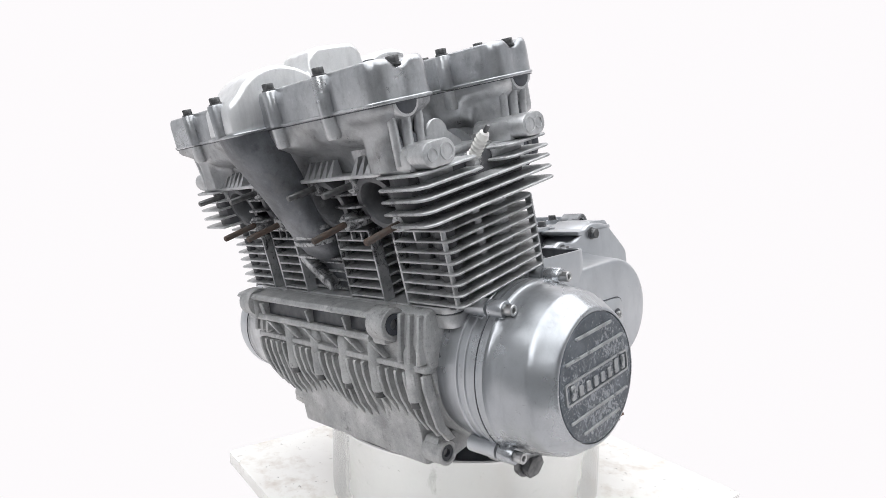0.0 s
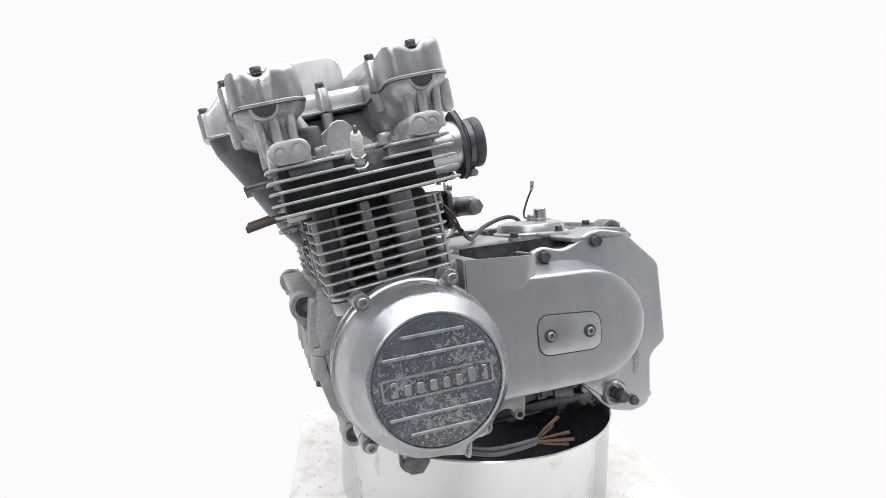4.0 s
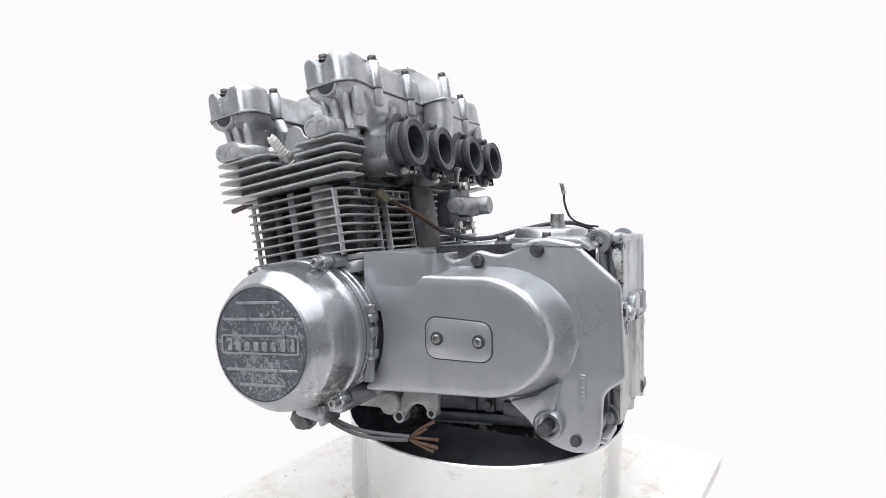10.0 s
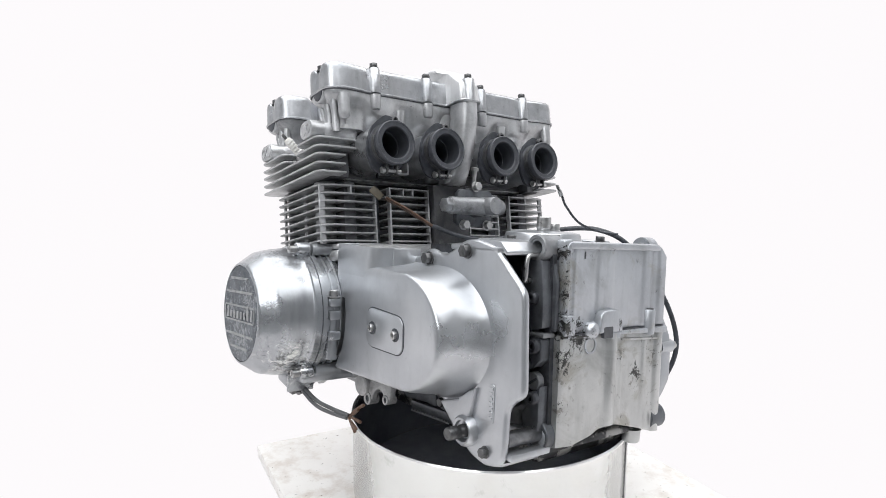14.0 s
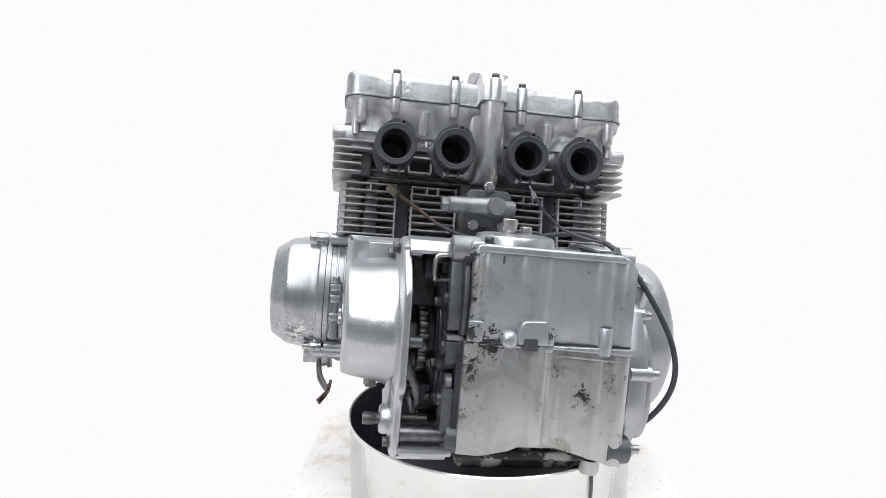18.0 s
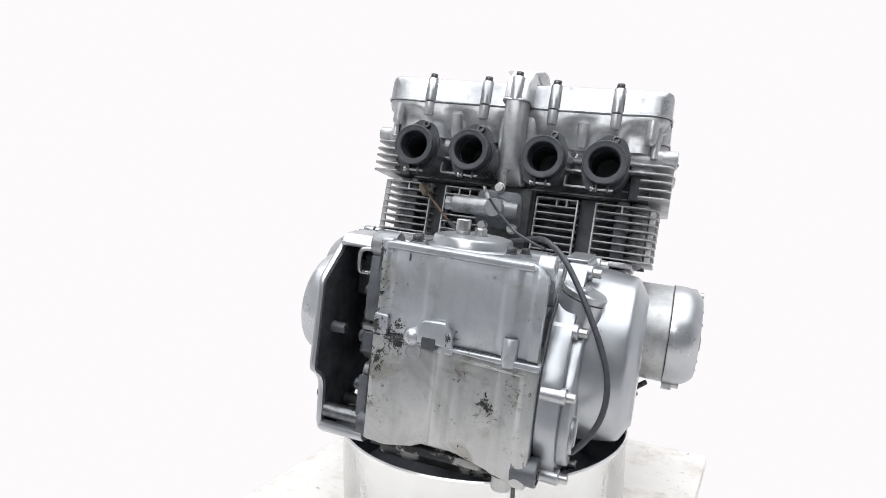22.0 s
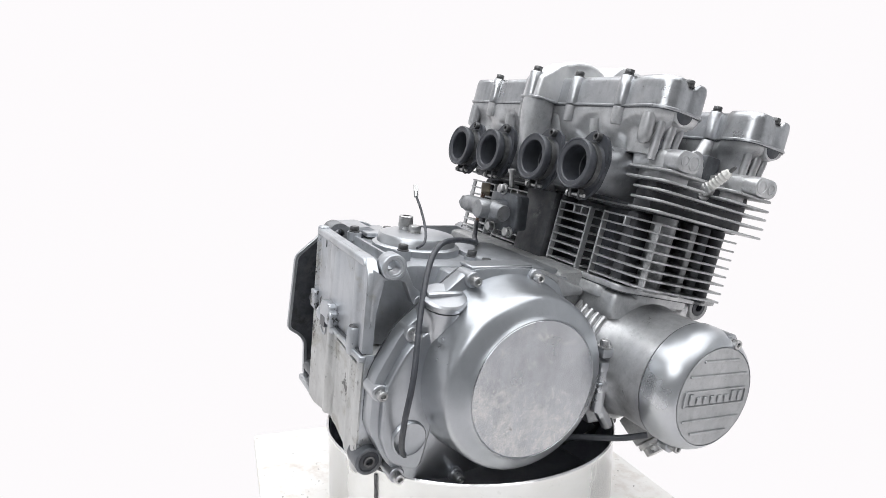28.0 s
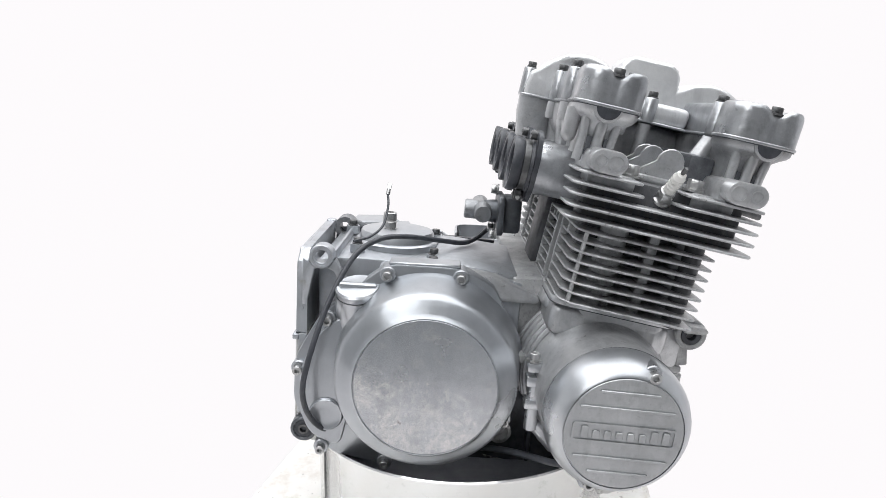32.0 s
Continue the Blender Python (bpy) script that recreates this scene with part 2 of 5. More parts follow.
def prism(outline, axis, a, b, r=0.0, seg=2):
    """An outline pushed along an axis from a to b, its edges rounded by r."""
    bm = bmesh.new()
    lo = [bm.verts.new(axis_point(axis, a, p, q)) for p, q in outline]
    hi = [bm.verts.new(axis_point(axis, b, p, q)) for p, q in outline]
    n = len(outline)
    bm.faces.new(lo)
    bm.faces.new(hi)
    for i in range(n):
        bm.faces.new((lo[i], lo[(i + 1) % n], hi[(i + 1) % n], hi[i]))
    bmesh.ops.recalc_face_normals(bm, faces=bm.faces)
    return bevelled(bm, r, seg)


def box(x0, x1, y0, y1, z0, z1, r=0.0, seg=2):
    return prism([(x0, y0), (x1, y0), (x1, y1), (x0, y1)], "z", z0, z1, r, seg)


def loft(rings, cap=(True, True), closed=True):
    bm = bmesh.new()
    vs = [[bm.verts.new(p) for p in ring] for ring in rings]
    n = len(rings[0])
    for a, b in zip(vs, vs[1:]):
        for i in range(n if closed else n - 1):
            j = (i + 1) % n
            bm.faces.new((a[i], a[j], b[j], b[i]))
    if cap[0]:
        bm.faces.new(vs[0])
    if cap[1]:
        bm.faces.new(vs[-1])
    return bm


def lathe(profile, axis, p, q, seg=48, cap=(True, True)):
    """Rings of (radius, place along the axis) round the line through (p, q)."""
    rings = [[axis_point(axis, h, p + r * math.cos(2 * math.pi * i / seg), q + r * math.sin(2 * math.pi * i / seg)) for i in range(seg)] for r, h in profile]
    return loft(rings, cap)


def joined(*bms):
    out = bmesh.new()
    for b in bms:
        me = bpy.data.meshes.new("tmp")
        b.to_mesh(me)
        b.free()
        out.from_mesh(me)
        bpy.data.meshes.remove(me)
    return out


def placed(bm, m):
    bmesh.ops.transform(bm, matrix=m, verts=bm.verts)
    return bm


def along(p, d, roll=0.0):
    """Pose whose z axis runs along d from p (millimetres)."""
    return Matrix.Translation(p) @ Vector(d).to_track_quat("Z", "Y").to_matrix().to_4x4() @ Matrix.Rotation(radians(roll), 4, "Z")


def metres(m):
    out = m.copy()
    out.translation = m.translation * MM
    return out


def smooth_path(points, steps=8):
    """Catmull-Rom through the points."""
    ps = [Vector(p) for p in points]
    ps = [2 * ps[0] - ps[1]] + ps + [2 * ps[-1] - ps[-2]]
    out = []
    for a, b, c, d in zip(ps, ps[1:], ps[2:], ps[3:]):
        for k in range(steps):
            t = k / steps
            out.append(0.5 * (2 * b + (c - a) * t + (2 * a - 5 * b + 4 * c - d) * t * t + (3 * b - a - 3 * c + d) * t ** 3))
    return out + [ps[-2]]


def tube(points, r, seg=10, steps=8, radii=None):
    path = smooth_path(points, steps)
    rings, side = [], None
    for i, p in enumerate(path):
        t = (path[min(i + 1, len(path) - 1)] - path[max(i - 1, 0)]).normalized()
        side = (side - t * side.dot(t)).normalized() if side else t.orthogonal().normalized()
        up = t.cross(side)
        rr = r if radii is None else radii[0] + (radii[1] - radii[0]) * i / (len(path) - 1)
        rings.append([p + rr * (math.cos(2 * math.pi * k / seg) * side + math.sin(2 * math.pi * k / seg) * up) for k in range(seg)])
    return loft(rings)


def arc(p, q, r, a0, a1, n=10):
    return [(p + r * math.cos(radians(a0 + (a1 - a0) * i / n)), q + r * math.sin(radians(a0 + (a1 - a0) * i / n))) for i in range(n + 1)]


def round_rect(p0, p1, q0, q1, r, n=5):
    return (arc(p1 - r, q1 - r, r, 0, 90, n) + arc(p0 + r, q1 - r, r, 90, 180, n)
            + arc(p0 + r, q0 + r, r, 180, 270, n) + arc(p1 - r, q0 + r, r, 270, 360, n))


def grown(outline, d):
    """The outline moved outwards by d (inwards where negative); counter-clockwise."""
    n, out = len(outline), []
    for i in range(n):
        a, b, c = (Vector(outline[k % n]) for k in (i - 1, i, i + 1))
        e1, e2 = (b - a), (c - b)
        if e1.length < 1e-6 or e2.length < 1e-6:
            out.append(tuple(b))
            continue
        n1, n2 = Vector((e1.y, -e1.x)).normalized(), Vector((e2.y, -e2.x)).normalized()
        m = n1 + n2
        m = m.normalized() if m.length > 1e-4 else n1
        out.append(tuple(b + m * d / max(0.5, m.dot(n1))))
    return out


def resampled(outline, n):
    """n points evenly along a closed outline."""
    ps = [Vector(p) for p in outline]
    ps.append(ps[0])
    lens = [0]
    for a, b in zip(ps, ps[1:]):
        lens.append(lens[-1] + (b - a).length)
    out, k = [], 0
    for i in range(n):
        s = lens[-1] * i / n
        while lens[k + 1] < s:
            k += 1
        t = (s - lens[k]) / max(1e-9, lens[k + 1] - lens[k])
        out.append(tuple(ps[k].lerp(ps[k + 1], t)))
    return out


def softened_outline(outline, n, rounds=2):
    ps = [Vector(p) for p in resampled(outline, n)]
    for _ in range(rounds):
        ps = [(ps[i - 1] + 2 * ps[i] + ps[(i + 1) % n]) / 4 for i in range(n)]
    return [tuple(p) for p in ps]


TILT = 9.3
BLOCK = Matrix.Translation((0, 120, 160)) @ Matrix.Rotation(radians(-TILT), 4, "X")   # cylinder space: x, forward v, up u
CX = 6.5                                                                              # the machine's middle in x


def in_block(bm):
    return placed(bm, BLOCK)


# ---- setting: glowing white sweep, added closed room ----
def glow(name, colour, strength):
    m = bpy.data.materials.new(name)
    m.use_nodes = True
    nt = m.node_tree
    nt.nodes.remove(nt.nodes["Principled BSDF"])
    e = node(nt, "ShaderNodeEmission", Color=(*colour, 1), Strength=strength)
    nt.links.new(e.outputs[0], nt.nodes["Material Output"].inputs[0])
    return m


# Backdrop is no lamp: its white is emission, which also lights the engine.
M_SWEEP = glow("self_glowing_backdrop_white", (0.985, 0.962, 0.978), 1.0)
# Unseen room: grey behind the camera darkens reflections, white walls bounce light.
M_BACK = plain("added_grey_room", (0.24, 0.245, 0.25), (0.21, 0.215, 0.22), 0.8)
M_WALL = plain("added_white_room", (0.62, 0.63, 0.64), (0.58, 0.59, 0.60), 0.8)


def setting():
    prof = [(-800, 0), (1500, 0)] + [(1500 + 700 * math.sin(radians(a)), 700 - 700 * math.cos(radians(a))) for a in range(10, 91, 10)] + [(2200, 3000)]
    rings = [[(x, y, z) for y, z in prof] for x in (-3000, 3000)]
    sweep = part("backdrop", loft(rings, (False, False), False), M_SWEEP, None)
    tagged(sweep, "white backdrop sweep that glows itself, behind and below the turntable", "backdrop", kind="structure")
    tagged(part("wall_back", box(-3100, 3100, -3100, -3000, -100, 3000), M_BACK, None), "unseen grey wall, added to darken reflections", "wall", kind="structure")
    for name, b in (("wall_left", box(-3100, -3005, -3000, 2300, -100, 3000)),
                    ("wall_right", box(3005, 3100, -3000, 2300, -100, 3000))):
        tagged(part(name, b, M_WALL, None), "unseen white wall, added to bounce light", "wall", kind="structure")
    tagged(part("floor", box(-3100, 3100, -3000, 2300, -60, -8), M_BACK, None), "unseen grey floor, added to darken reflections", "floor", kind="structure")
    tagged(part("ceiling", box(-3100, 3100, -3100, 2300, 3000, 3050), M_WALL, None), "unseen white ceiling, added to bounce light", "ceiling", kind="structure")


setting()


def thing(name, label, category):
    return tagged(new(name), label, category)


# ---- turntable, board, drum (in the space of the rotation axis) ----
def make_table():
    t = thing("turntable", "low round motor turntable under the white board", "turntable")
    part("plate", lathe([(205, -190), (210, -186), (210, -170), (205, -166.2)], "z", 0, 0, 64), M_STEEL, t)
    part("base", lathe([(190, -248), (190, -194), (180, -190.2)], "z", 0, 0, 64), M_DARKSTEEL, t)
    return t


def board_material():
    m, nt, b = mat_base("worn_white_board")
    fine = noise_tex(nt, 140, 6, 0.65)
    mid = noise_tex(nt, 24, 8, 0.7)
    col = mix_colour(nt, ramp(nt, noise_tex(nt, 7, 4, 0.6), 0.35, 0.7), (0.90, 0.885, 0.86), (0.80, 0.78, 0.75))
    col = mix_colour(nt, ramp(nt, mid, 0.50, 0.70, 0.0, 0.8), col, (0.62, 0.56, 0.50))
    col = mix_colour(nt, ramp(nt, fine, 0.645, 0.70), col, (0.2, 0.18, 0.16))
    nt.links.new(col, b.inputs["Base Color"])
    b.inputs["Roughness"].default_value = 0.55
    bump(nt, b, mid, 0.3, 0.001)
    return m


M_BOARD = board_material()


def make_board():
    t = thing("board", "worn white painted wooden board on the turntable", "board")
    b = placed(prism(round_rect(-259, 259, -259, 259, 4, 2), "z", -166, -148, 1.2), Matrix.Translation((20, -18, 0)) @ Matrix.Rotation(radians(-3.0), 4, "Z"))
    part("panel", b, M_BOARD, t)
    return t


M_DRUM = spoiled(plain("bright_drum_sheet", (0.95, 0.95, 0.945), (0.82, 0.82, 0.815), 0.17, 0.66, 7.0, 0.004, 0.5),
                 (((0.02, -0.01, -0.09), 0.4),), 0.04, ((26.0, 0.60, 0.74, (0.62, 0.62, 0.615)), (180.0, 0.70, 0.74, (0.3, 0.29, 0.28))))


def make_drum():
    t = thing("drum", "open bright sheet-metal drum with a dark inside", "drum")
    cx, cy = 22.8, -11.4
    part("wall", lathe([(182.5, -147.9), (184, -146), (184, -46), (186, -43.5), (186.2, -40.5), (184.8, -38.8), (183.2, -40.2), (182.6, -46), (182.6, -147.9)], "z", cx, cy, 96, (False, False)), M_DRUM, t)
    part("lining", lathe([(182.0, -44), (182.0, -140)], "z", cx, cy, 96, (False, False)), M_LINING, t, "dark blue-grey inner lining")
    part("bottom", lathe([(181.5, -147.8), (181.5, -141)], "z", cx, cy, 64), M_LINING, t)
    a = radians(-58)
    seam = box(-2.2, 2.2, -0.6, 0.9, -147, -47, 0.3, 1)
    part("seam", placed(seam, Matrix.Translation((cx + 184.3 * math.cos(a), cy + 184.3 * math.sin(a), 0)) @ Matrix.Rotation(a + radians(90), 4, "Z")), M_DARKSTEEL, t, "dark folded seam")
    return t


turntable = make_table()
board = make_board()
drum = make_drum()

# ---- the machine ----
engine = thing("motorcycle_engine", "used four-cylinder aluminium motorcycle engine resting in a drum", "engine")
ENGINE_TURN = Matrix(((0.99184, -0.10048, 0.07847, 0), (0.09516, 0.99308, 0.06886, 0), (-0.08485, -0.06083, 0.99454, 0), (0, 0, 0, 1)))

INTAKE_X = (-123.6, -43.9, 56.3, 135.1)
HEX = [(math.cos(radians(60 * i)), math.sin(radians(60 * i))) for i in range(6)]


def hex_bolt_mesh(r, h, flange=1.15):
    return joined(lathe([(r * flange, -0.5), (r * flange, 1.2), (r, 1.6)], "z", 0, 0, 20), prism([(x * r, y * r) for x, y in HEX], "z", 1.2, h, 0.5, 1))


def socket_bolt_mesh(r, h):
    bm = lathe([(r, -0.5), (r, h - 0.6), (r - 0.6, h), (r * 0.56, h), (r * 0.5, h - 0.4), (r * 0.5, h - 3.5)], "z", 0, 0, 20)
    return bm


HEX_BOLT = part("bolt", hex_bolt_mesh(5.6, 7), M_DARKSTEEL, engine)
SOCKET_BOLT = part("screw", socket_bolt_mesh(5.2, 9), M_STEEL, engine)
USED = {}


def bolt(kind, p, d, parent=None):
    """A bolt at p (machine millimetres) with its head along d. The first one is the built mesh itself."""
    parent = parent or engine
    m = metres(along(p, d, random.random() * 60))
    if kind not in USED:
        USED[kind] = True
        kind.matrix_local = m
        return kind
    return again(kind, engine, m)


def block_point(x, v, u):
    return BLOCK @ Vector((x, v, u))


UP = (BLOCK.to_3x3() @ Vector((0, 0, 1)))


def both(xs):
    """x places on both sides of the middle."""
    return [CX - xs, CX + xs]


def bar(p0, p1, w, material, name, parent, label="", r=0.8, up=(0, 0, 1)):
    """A straight rounded bar from p0 to p1 with cross section w = (wide, deep)."""
    a, b = Vector(p0), Vector(p1)
    d = b - a
    z = d.normalized()
    x = Vector(up).cross(z)
    x = x.normalized() if x.length > 1e-3 else z.orthogonal().normalized()
    m = Matrix((x, z.cross(x), z)).transposed().to_4x4()
    m.translation = a
    return part(name, placed(box(-w[0] / 2, w[0] / 2, -w[1] / 2, w[1] / 2, 0, d.length, r, 1), m), material, parent, label)


def ring_boss(p, d, r_out, r_in, length, material, name="boss", label=""):
    """A bored boss: its front face at p, reaching back along -d."""
    bm = lathe([(r_out, -length), (r_out, -1), (r_out - 1, 0), (r_in + 0.8, 0), (r_in, -0.8), (r_in, -min(length, 14))], "z", 0, 0, 28)
    return part(name, placed(bm, along(p, d)), material, engine, label)


def relief(profile, low, high, back):
    """A cast wall seen from behind: y over x from the profile (softly joined), between the edges low(x) and high(x)."""
    px, py = zip(*profile)
    rings = []
    for x in np.linspace(px[0], px[-1], 120):
        y = sum(float(np.interp(x + d, px, py)) for d in (-1.2, 0, 1.2)) / 3
        z0, z1 = low(x), high(x)
        rings.append([(x, back, z0), (x, y + 2.4, z0), (x, y + 0.7, z0 + 0.7), (x, y, z0 + 2.4), (x, y, z1 - 2.4), (x, y + 0.7, z1 - 0.7), (x, y + 2.4, z1), (x, back, z1)])
    return loft(rings)


# ---- crankcase ----
def crankcase():
    deck = [(30, 176), (30, 97), (206, 97), (211, 122), (206, 150), (196, 154), (62, 177)]
    upper = part("crankcase_upper", prism(deck, "x", -152, 119, 4), M_CASE, engine, "grey sand-cast upper crankcase")
    part("deck_flange", in_block(prism(fin_outline(-59.5, 75, CX - 182, CX + 150, 16, (), ()), "z", -14, 0, 2)), M_CAST, engine)
    part("neck", in_block(box(CX - 170, CX + 112, -46, 64, -62, -8, 12, 3)), M_CAST, engine)
    part("neck", in_block(box(CX + 100, CX + 170, -30, 66, -70, 9, 10, 3)), M_CAST, engine)
    part("crankcase_front", prism([(120, 97), (206, 97), (211, 122), (206, 150), (196, 154), (120, 166)], "x", 118, 160, 4), M_CAST, engine)
    low = [(20, 96.4), (20, 10), (60, -22), (150, -24), (184, -20), (188, 18), (196, 50), (206, 84), (207, 96.4)]
    part("crankcase_lower", prism(low, "x", -106, 122, 4), M_CASE, engine, "grey ribbed lower crankcase")
    for x0, x1, y0 in ((-150, -106.5, 20), (122.5, 160, 56)):
        side = [(y0, 96.2), (y0, 30), (70, 0), (150, 6), (180, 34), (198, 70), (205, 96.2)]
        part("crankcase_shoulder", prism(side, "x", x0, x1, 4), M_CASE if x0 < 0 else M_CAST, engine)
    # joint flange between the halves
    part("joint_flange", prism([(12, 93), (204, 93), (213, 95), (213, 101), (204, 102.5), (12, 102.5)], "x", -150, 160, 1.2), M_CASE, engine)
    # upright ribs on the front, above and below the joint
    for x in np.arange(-146, 160, 13.2):
        if not -112 < x < 128:
            bar((x, 213, 103), (x, 207, 150), (4.6, 12), M_CASE, "rib", upper, "", 1.5, (0, 1, 0))
        pts = [(215, 93), (214, 80), (209.5, 62), (202, 44 + 7 * math.sin(x)), (190, 26 + 6 * math.sin(x))]
        body = [(y, z) for y, z in pts] + [(y - 12, z) for y, z in pts[::-1]]
        part("rib", prism(body, "x", x - 1.8, x + 1.8, 1.0, 1), M_CASE, engine)
    # Dark panel that paints the shade behind the rail.
    part("rail_slot", box(-82, 134, 207, 213, 126.5, 145.5, 0.5, 1), M_GRIME_SHADE, engine, "dark panel in place of shade in the rail slot")
    for x in (-128, -72, -20, 34, 88):
        part("bolt_column", lathe([(7.5, 64), (8.2, 69), (8.2, 112), (5, 119)], "z", x, 208, 20), M_CASE, engine)
        part("stud_end", lathe([(5.4, 57), (5.6, 59), (5.6, 66)], "z", x, 208, 14), M_DARKSTEEL, engine, "dark bolt end")
    # front mounting rail with its slot
    part("mount_rail", prism([(203, 146), (203, 155), (225, 152), (228, 148), (225, 145)], "x", -96, 178, 1.0), M_CASE, engine, "chipped front mounting rail")
    part("mount_rail", prism([(203, 118), (203, 125), (220, 127), (222.5, 123), (219, 119)], "x", -80, 150, 1.0), M_CASE, engine, "chipped front mounting rail")
    for x, w in ((-86, 9), (-40, 3.2), (30, 3.2), (130, 9)):
        part("rail_post", prism([(203, 124), (219, 125), (223, 141), (203, 147)], "x", x - w / 2, x + w / 2, 0.8, 1), M_CASE, engine)
    lean = Matrix.Identity(4)
    lean[0][2], lean[0][3] = 0.8, -0.8 * 104
    for k in range(6):
        x = -92 + 40 * k
        part("gusset", placed(prism([(200, 103), (214, 103), (222, 120), (200, 121)], "x", x - 2.2, x + 2.2, 0.8, 1), lean), M_CASE, engine)
    for x0, x1 in ((-112, -90), (140, 160)):
        part("mount_block", box(x0, x1, 203, 226, 120, 153, 5), M_CASE, engine)
    for x in (-105, 155):
        ring_boss((x - 11 if x < 0 else x + 11, 215.4, 140), (-1 if x < 0 else 1, 0, 0), 16.5, 10.5, 24, M_CASE, "mount_boss")
        part("bushing", placed(lathe([(10.4, -20), (10.4, 0.4), (5.4, 0.6), (5, -8)], "z", 0, 0, 24), along((x - 11 if x < 0 else x + 11, 215.4, 140), (-1 if x < 0 else 1, 0, 0))), M_RUBBER, engine, "dark rubber bushing")
    ring_boss((-134, 178.5, 0), (-1, 0, 0), 13, 8.5, 26, M_CASE, "mount_boss")
    part("bushing", placed(lathe([(8.4, -20), (8.4, -2), (4.5, -2), (4.2, -8)], "z", 0, 0, 24), along((-134, 178.5, 0), (-1, 0, 0))), M_RUBBER, engine, "dark rubber bushing")
    part("mount_web", prism([(120, -4), (178, -13), (190, 2), (184, 16), (120, 18)], "x", -128, -108, 2), M_CASE, engine)
    part("mount_web", prism([(104, -2), (134, -20), (140, -16), (132, 12), (104, 14)], "x", -160, -150, 2), M_CASE, engine)
    # gearbox housing
    part("gearbox_upper", prism([(40, 96.4), (-188, 96.4), (-190, 178), (-150, 182), (-50, 180), (40, 172)], "x", -51, 98, 2.5), M_REAR, engine, "stained pale upper gearbox case")
    part("gearbox_side", prism([(40, 96.4), (-140, 96.4), (-128, 150), (-118, 180), (-50, 179), (40, 171)], "x", 97, 122, 2.5), M_REAR, engine)
    up_y = [(-51.5, -208), (-48.5, -209.6), (-46, -208.6), (-44, -205.8), (-39, -205.8), (-37, -207.4), (-32, -206.6), (-20, -206), (-2, -206.1), (2, -207.4), (8, -207.8), (20, -207.8), (25, -207.4), (30, -206.2), (60, -205.8), (78, -206.2),
            (83, -208.2), (90, -208.8), (94, -208.2), (98, -206.0), (107, -206.0), (112, -208.6), (121, -208.8)]
    top_z = [(-51.5, 188), (-49, 193), (-46, 194.5), (104, 192.5), (112, 189.5), (121, 180)]
    part("rear_wall", relief(up_y, lambda x: 96.4, lambda x: float(np.interp(x, *zip(*top_z))), -197), M_REAR, engine, "stained pale gearbox rear wall", 50)
    part("trough_wall", box(-50, 108, -173, -169, 178, 190, 1.2), M_REAR, engine)
    low_y = [(-54.5, -206.4), (-51, -207.6), (-20, -207.2), (13, -207.6), (18, -208.4), (21, -212), (24, -213.6), (29, -213.6), (32, -212), (35, -208.6), (40, -207.6), (46, -208.2), (50, -207), (70, -206.6), (84, -206.8),
             (87, -208.2), (91, -208.2), (94, -206.8), (107, -206.8), (110, -209.4), (114, -210), (119, -209.6), (123, -207.4)]
    low_z = [(-54.5, -22), (-30, -24), (0, -18), (18, -10), (34, -9), (46, -13), (80, -22), (110, -31), (123, -33)]
    part("gearbox_rear_wall", relief(low_y, lambda x: float(np.interp(x, *zip(*low_z))), lambda x: 96.0, -196), M_REAR_LOW, engine, "oil-stained pale lower gearbox wall", 50)
    part("gearbox_lower", prism([(25, 96), (25, -16), (-60, -22), (-195.8, -18), (-195.8, 96)], "x", -53.5, 122, 2), M_REAR_LOW, engine, "stained lower gearbox case")
    part("oil_pan", prism([(150, -18), (-186, -18), (-178, -48), (-150, -56), (130, -52)], "x", -48, 112, 6), M_PAN, engine, "oil-blackened sump pan")
    part("pan_flange", prism([(160, -24), (-192, -24), (-194, -32), (160, -32)], "x", -52, 116, 1.5), M_PAN, engine, "grimy chipped sump flange")
    part("drain_boss", lathe([(9, -46), (10.5, -44), (11, -34), (12, -30)], "z", 97, -189, 24), M_REAR_LOW, engine)
    # rear face relief
    g = engine
    part("joint_lip", prism([(34, 92), (121, 88), (125, 89), (125, 95.6), (34, 96)], "y", -212.5, -205, 1.8, 3), M_REAR, g)
    part("joint_lip", prism([(44, 84), (108, 80.5), (112, 81), (112, 83), (44, 87)], "y", -209.6, -206, 1.2, 2), M_REAR_LOW, g)
    part("joint_lip", prism([(-53.5, 92.6), (4, 91), (4, 95.6), (-53.5, 96)], "y", -209.2, -205, 1.4, 2), M_REAR, g)
    part("joint_line", box(-52, 122, -208.9, -204, 96.0, 96.8), M_GRIME_SHADE, g, "oily dark line of the case joint")
    tab = [(-2, 96), (-2, 112), (1, 118.5), (5, 120.5), (26, 121.5), (30, 118.5), (31.5, 113), (35, 110), (36.5, 96)]
    part("bracket", prism(tab, "y", -216, -205, 2.6, 3), M_REAR, g, "cast tab with a square opening")
    part("bracket", prism([(20, 88), (36, 88), (38, 96.4), (20, 96.4)], "y", -213.5, -205, 2.2, 3), M_REAR, g)
    # The opening is a black patch, its shade painted on.
    part("bracket_hole", prism(round_rect(3.4, 18.6, 90.5, 103, 1.6), "y", -216.4, -212, 0.3, 1), M_GRIME_SHADE, g, "black patch in place of shade in the square opening")
    part("boss", lathe([(10, -205), (10, -209.5), (8.6, -213), (6, -215.6), (2, -216.6)], "y", -9.5, 99.5, 28), M_REAR, g)
    part("ring_mark", lathe([(9.8, -206.5), (9.6, -208.6), (7.4, -208.6), (7.2, -207.2)], "y", -8, 83, 28), M_REAR, g)
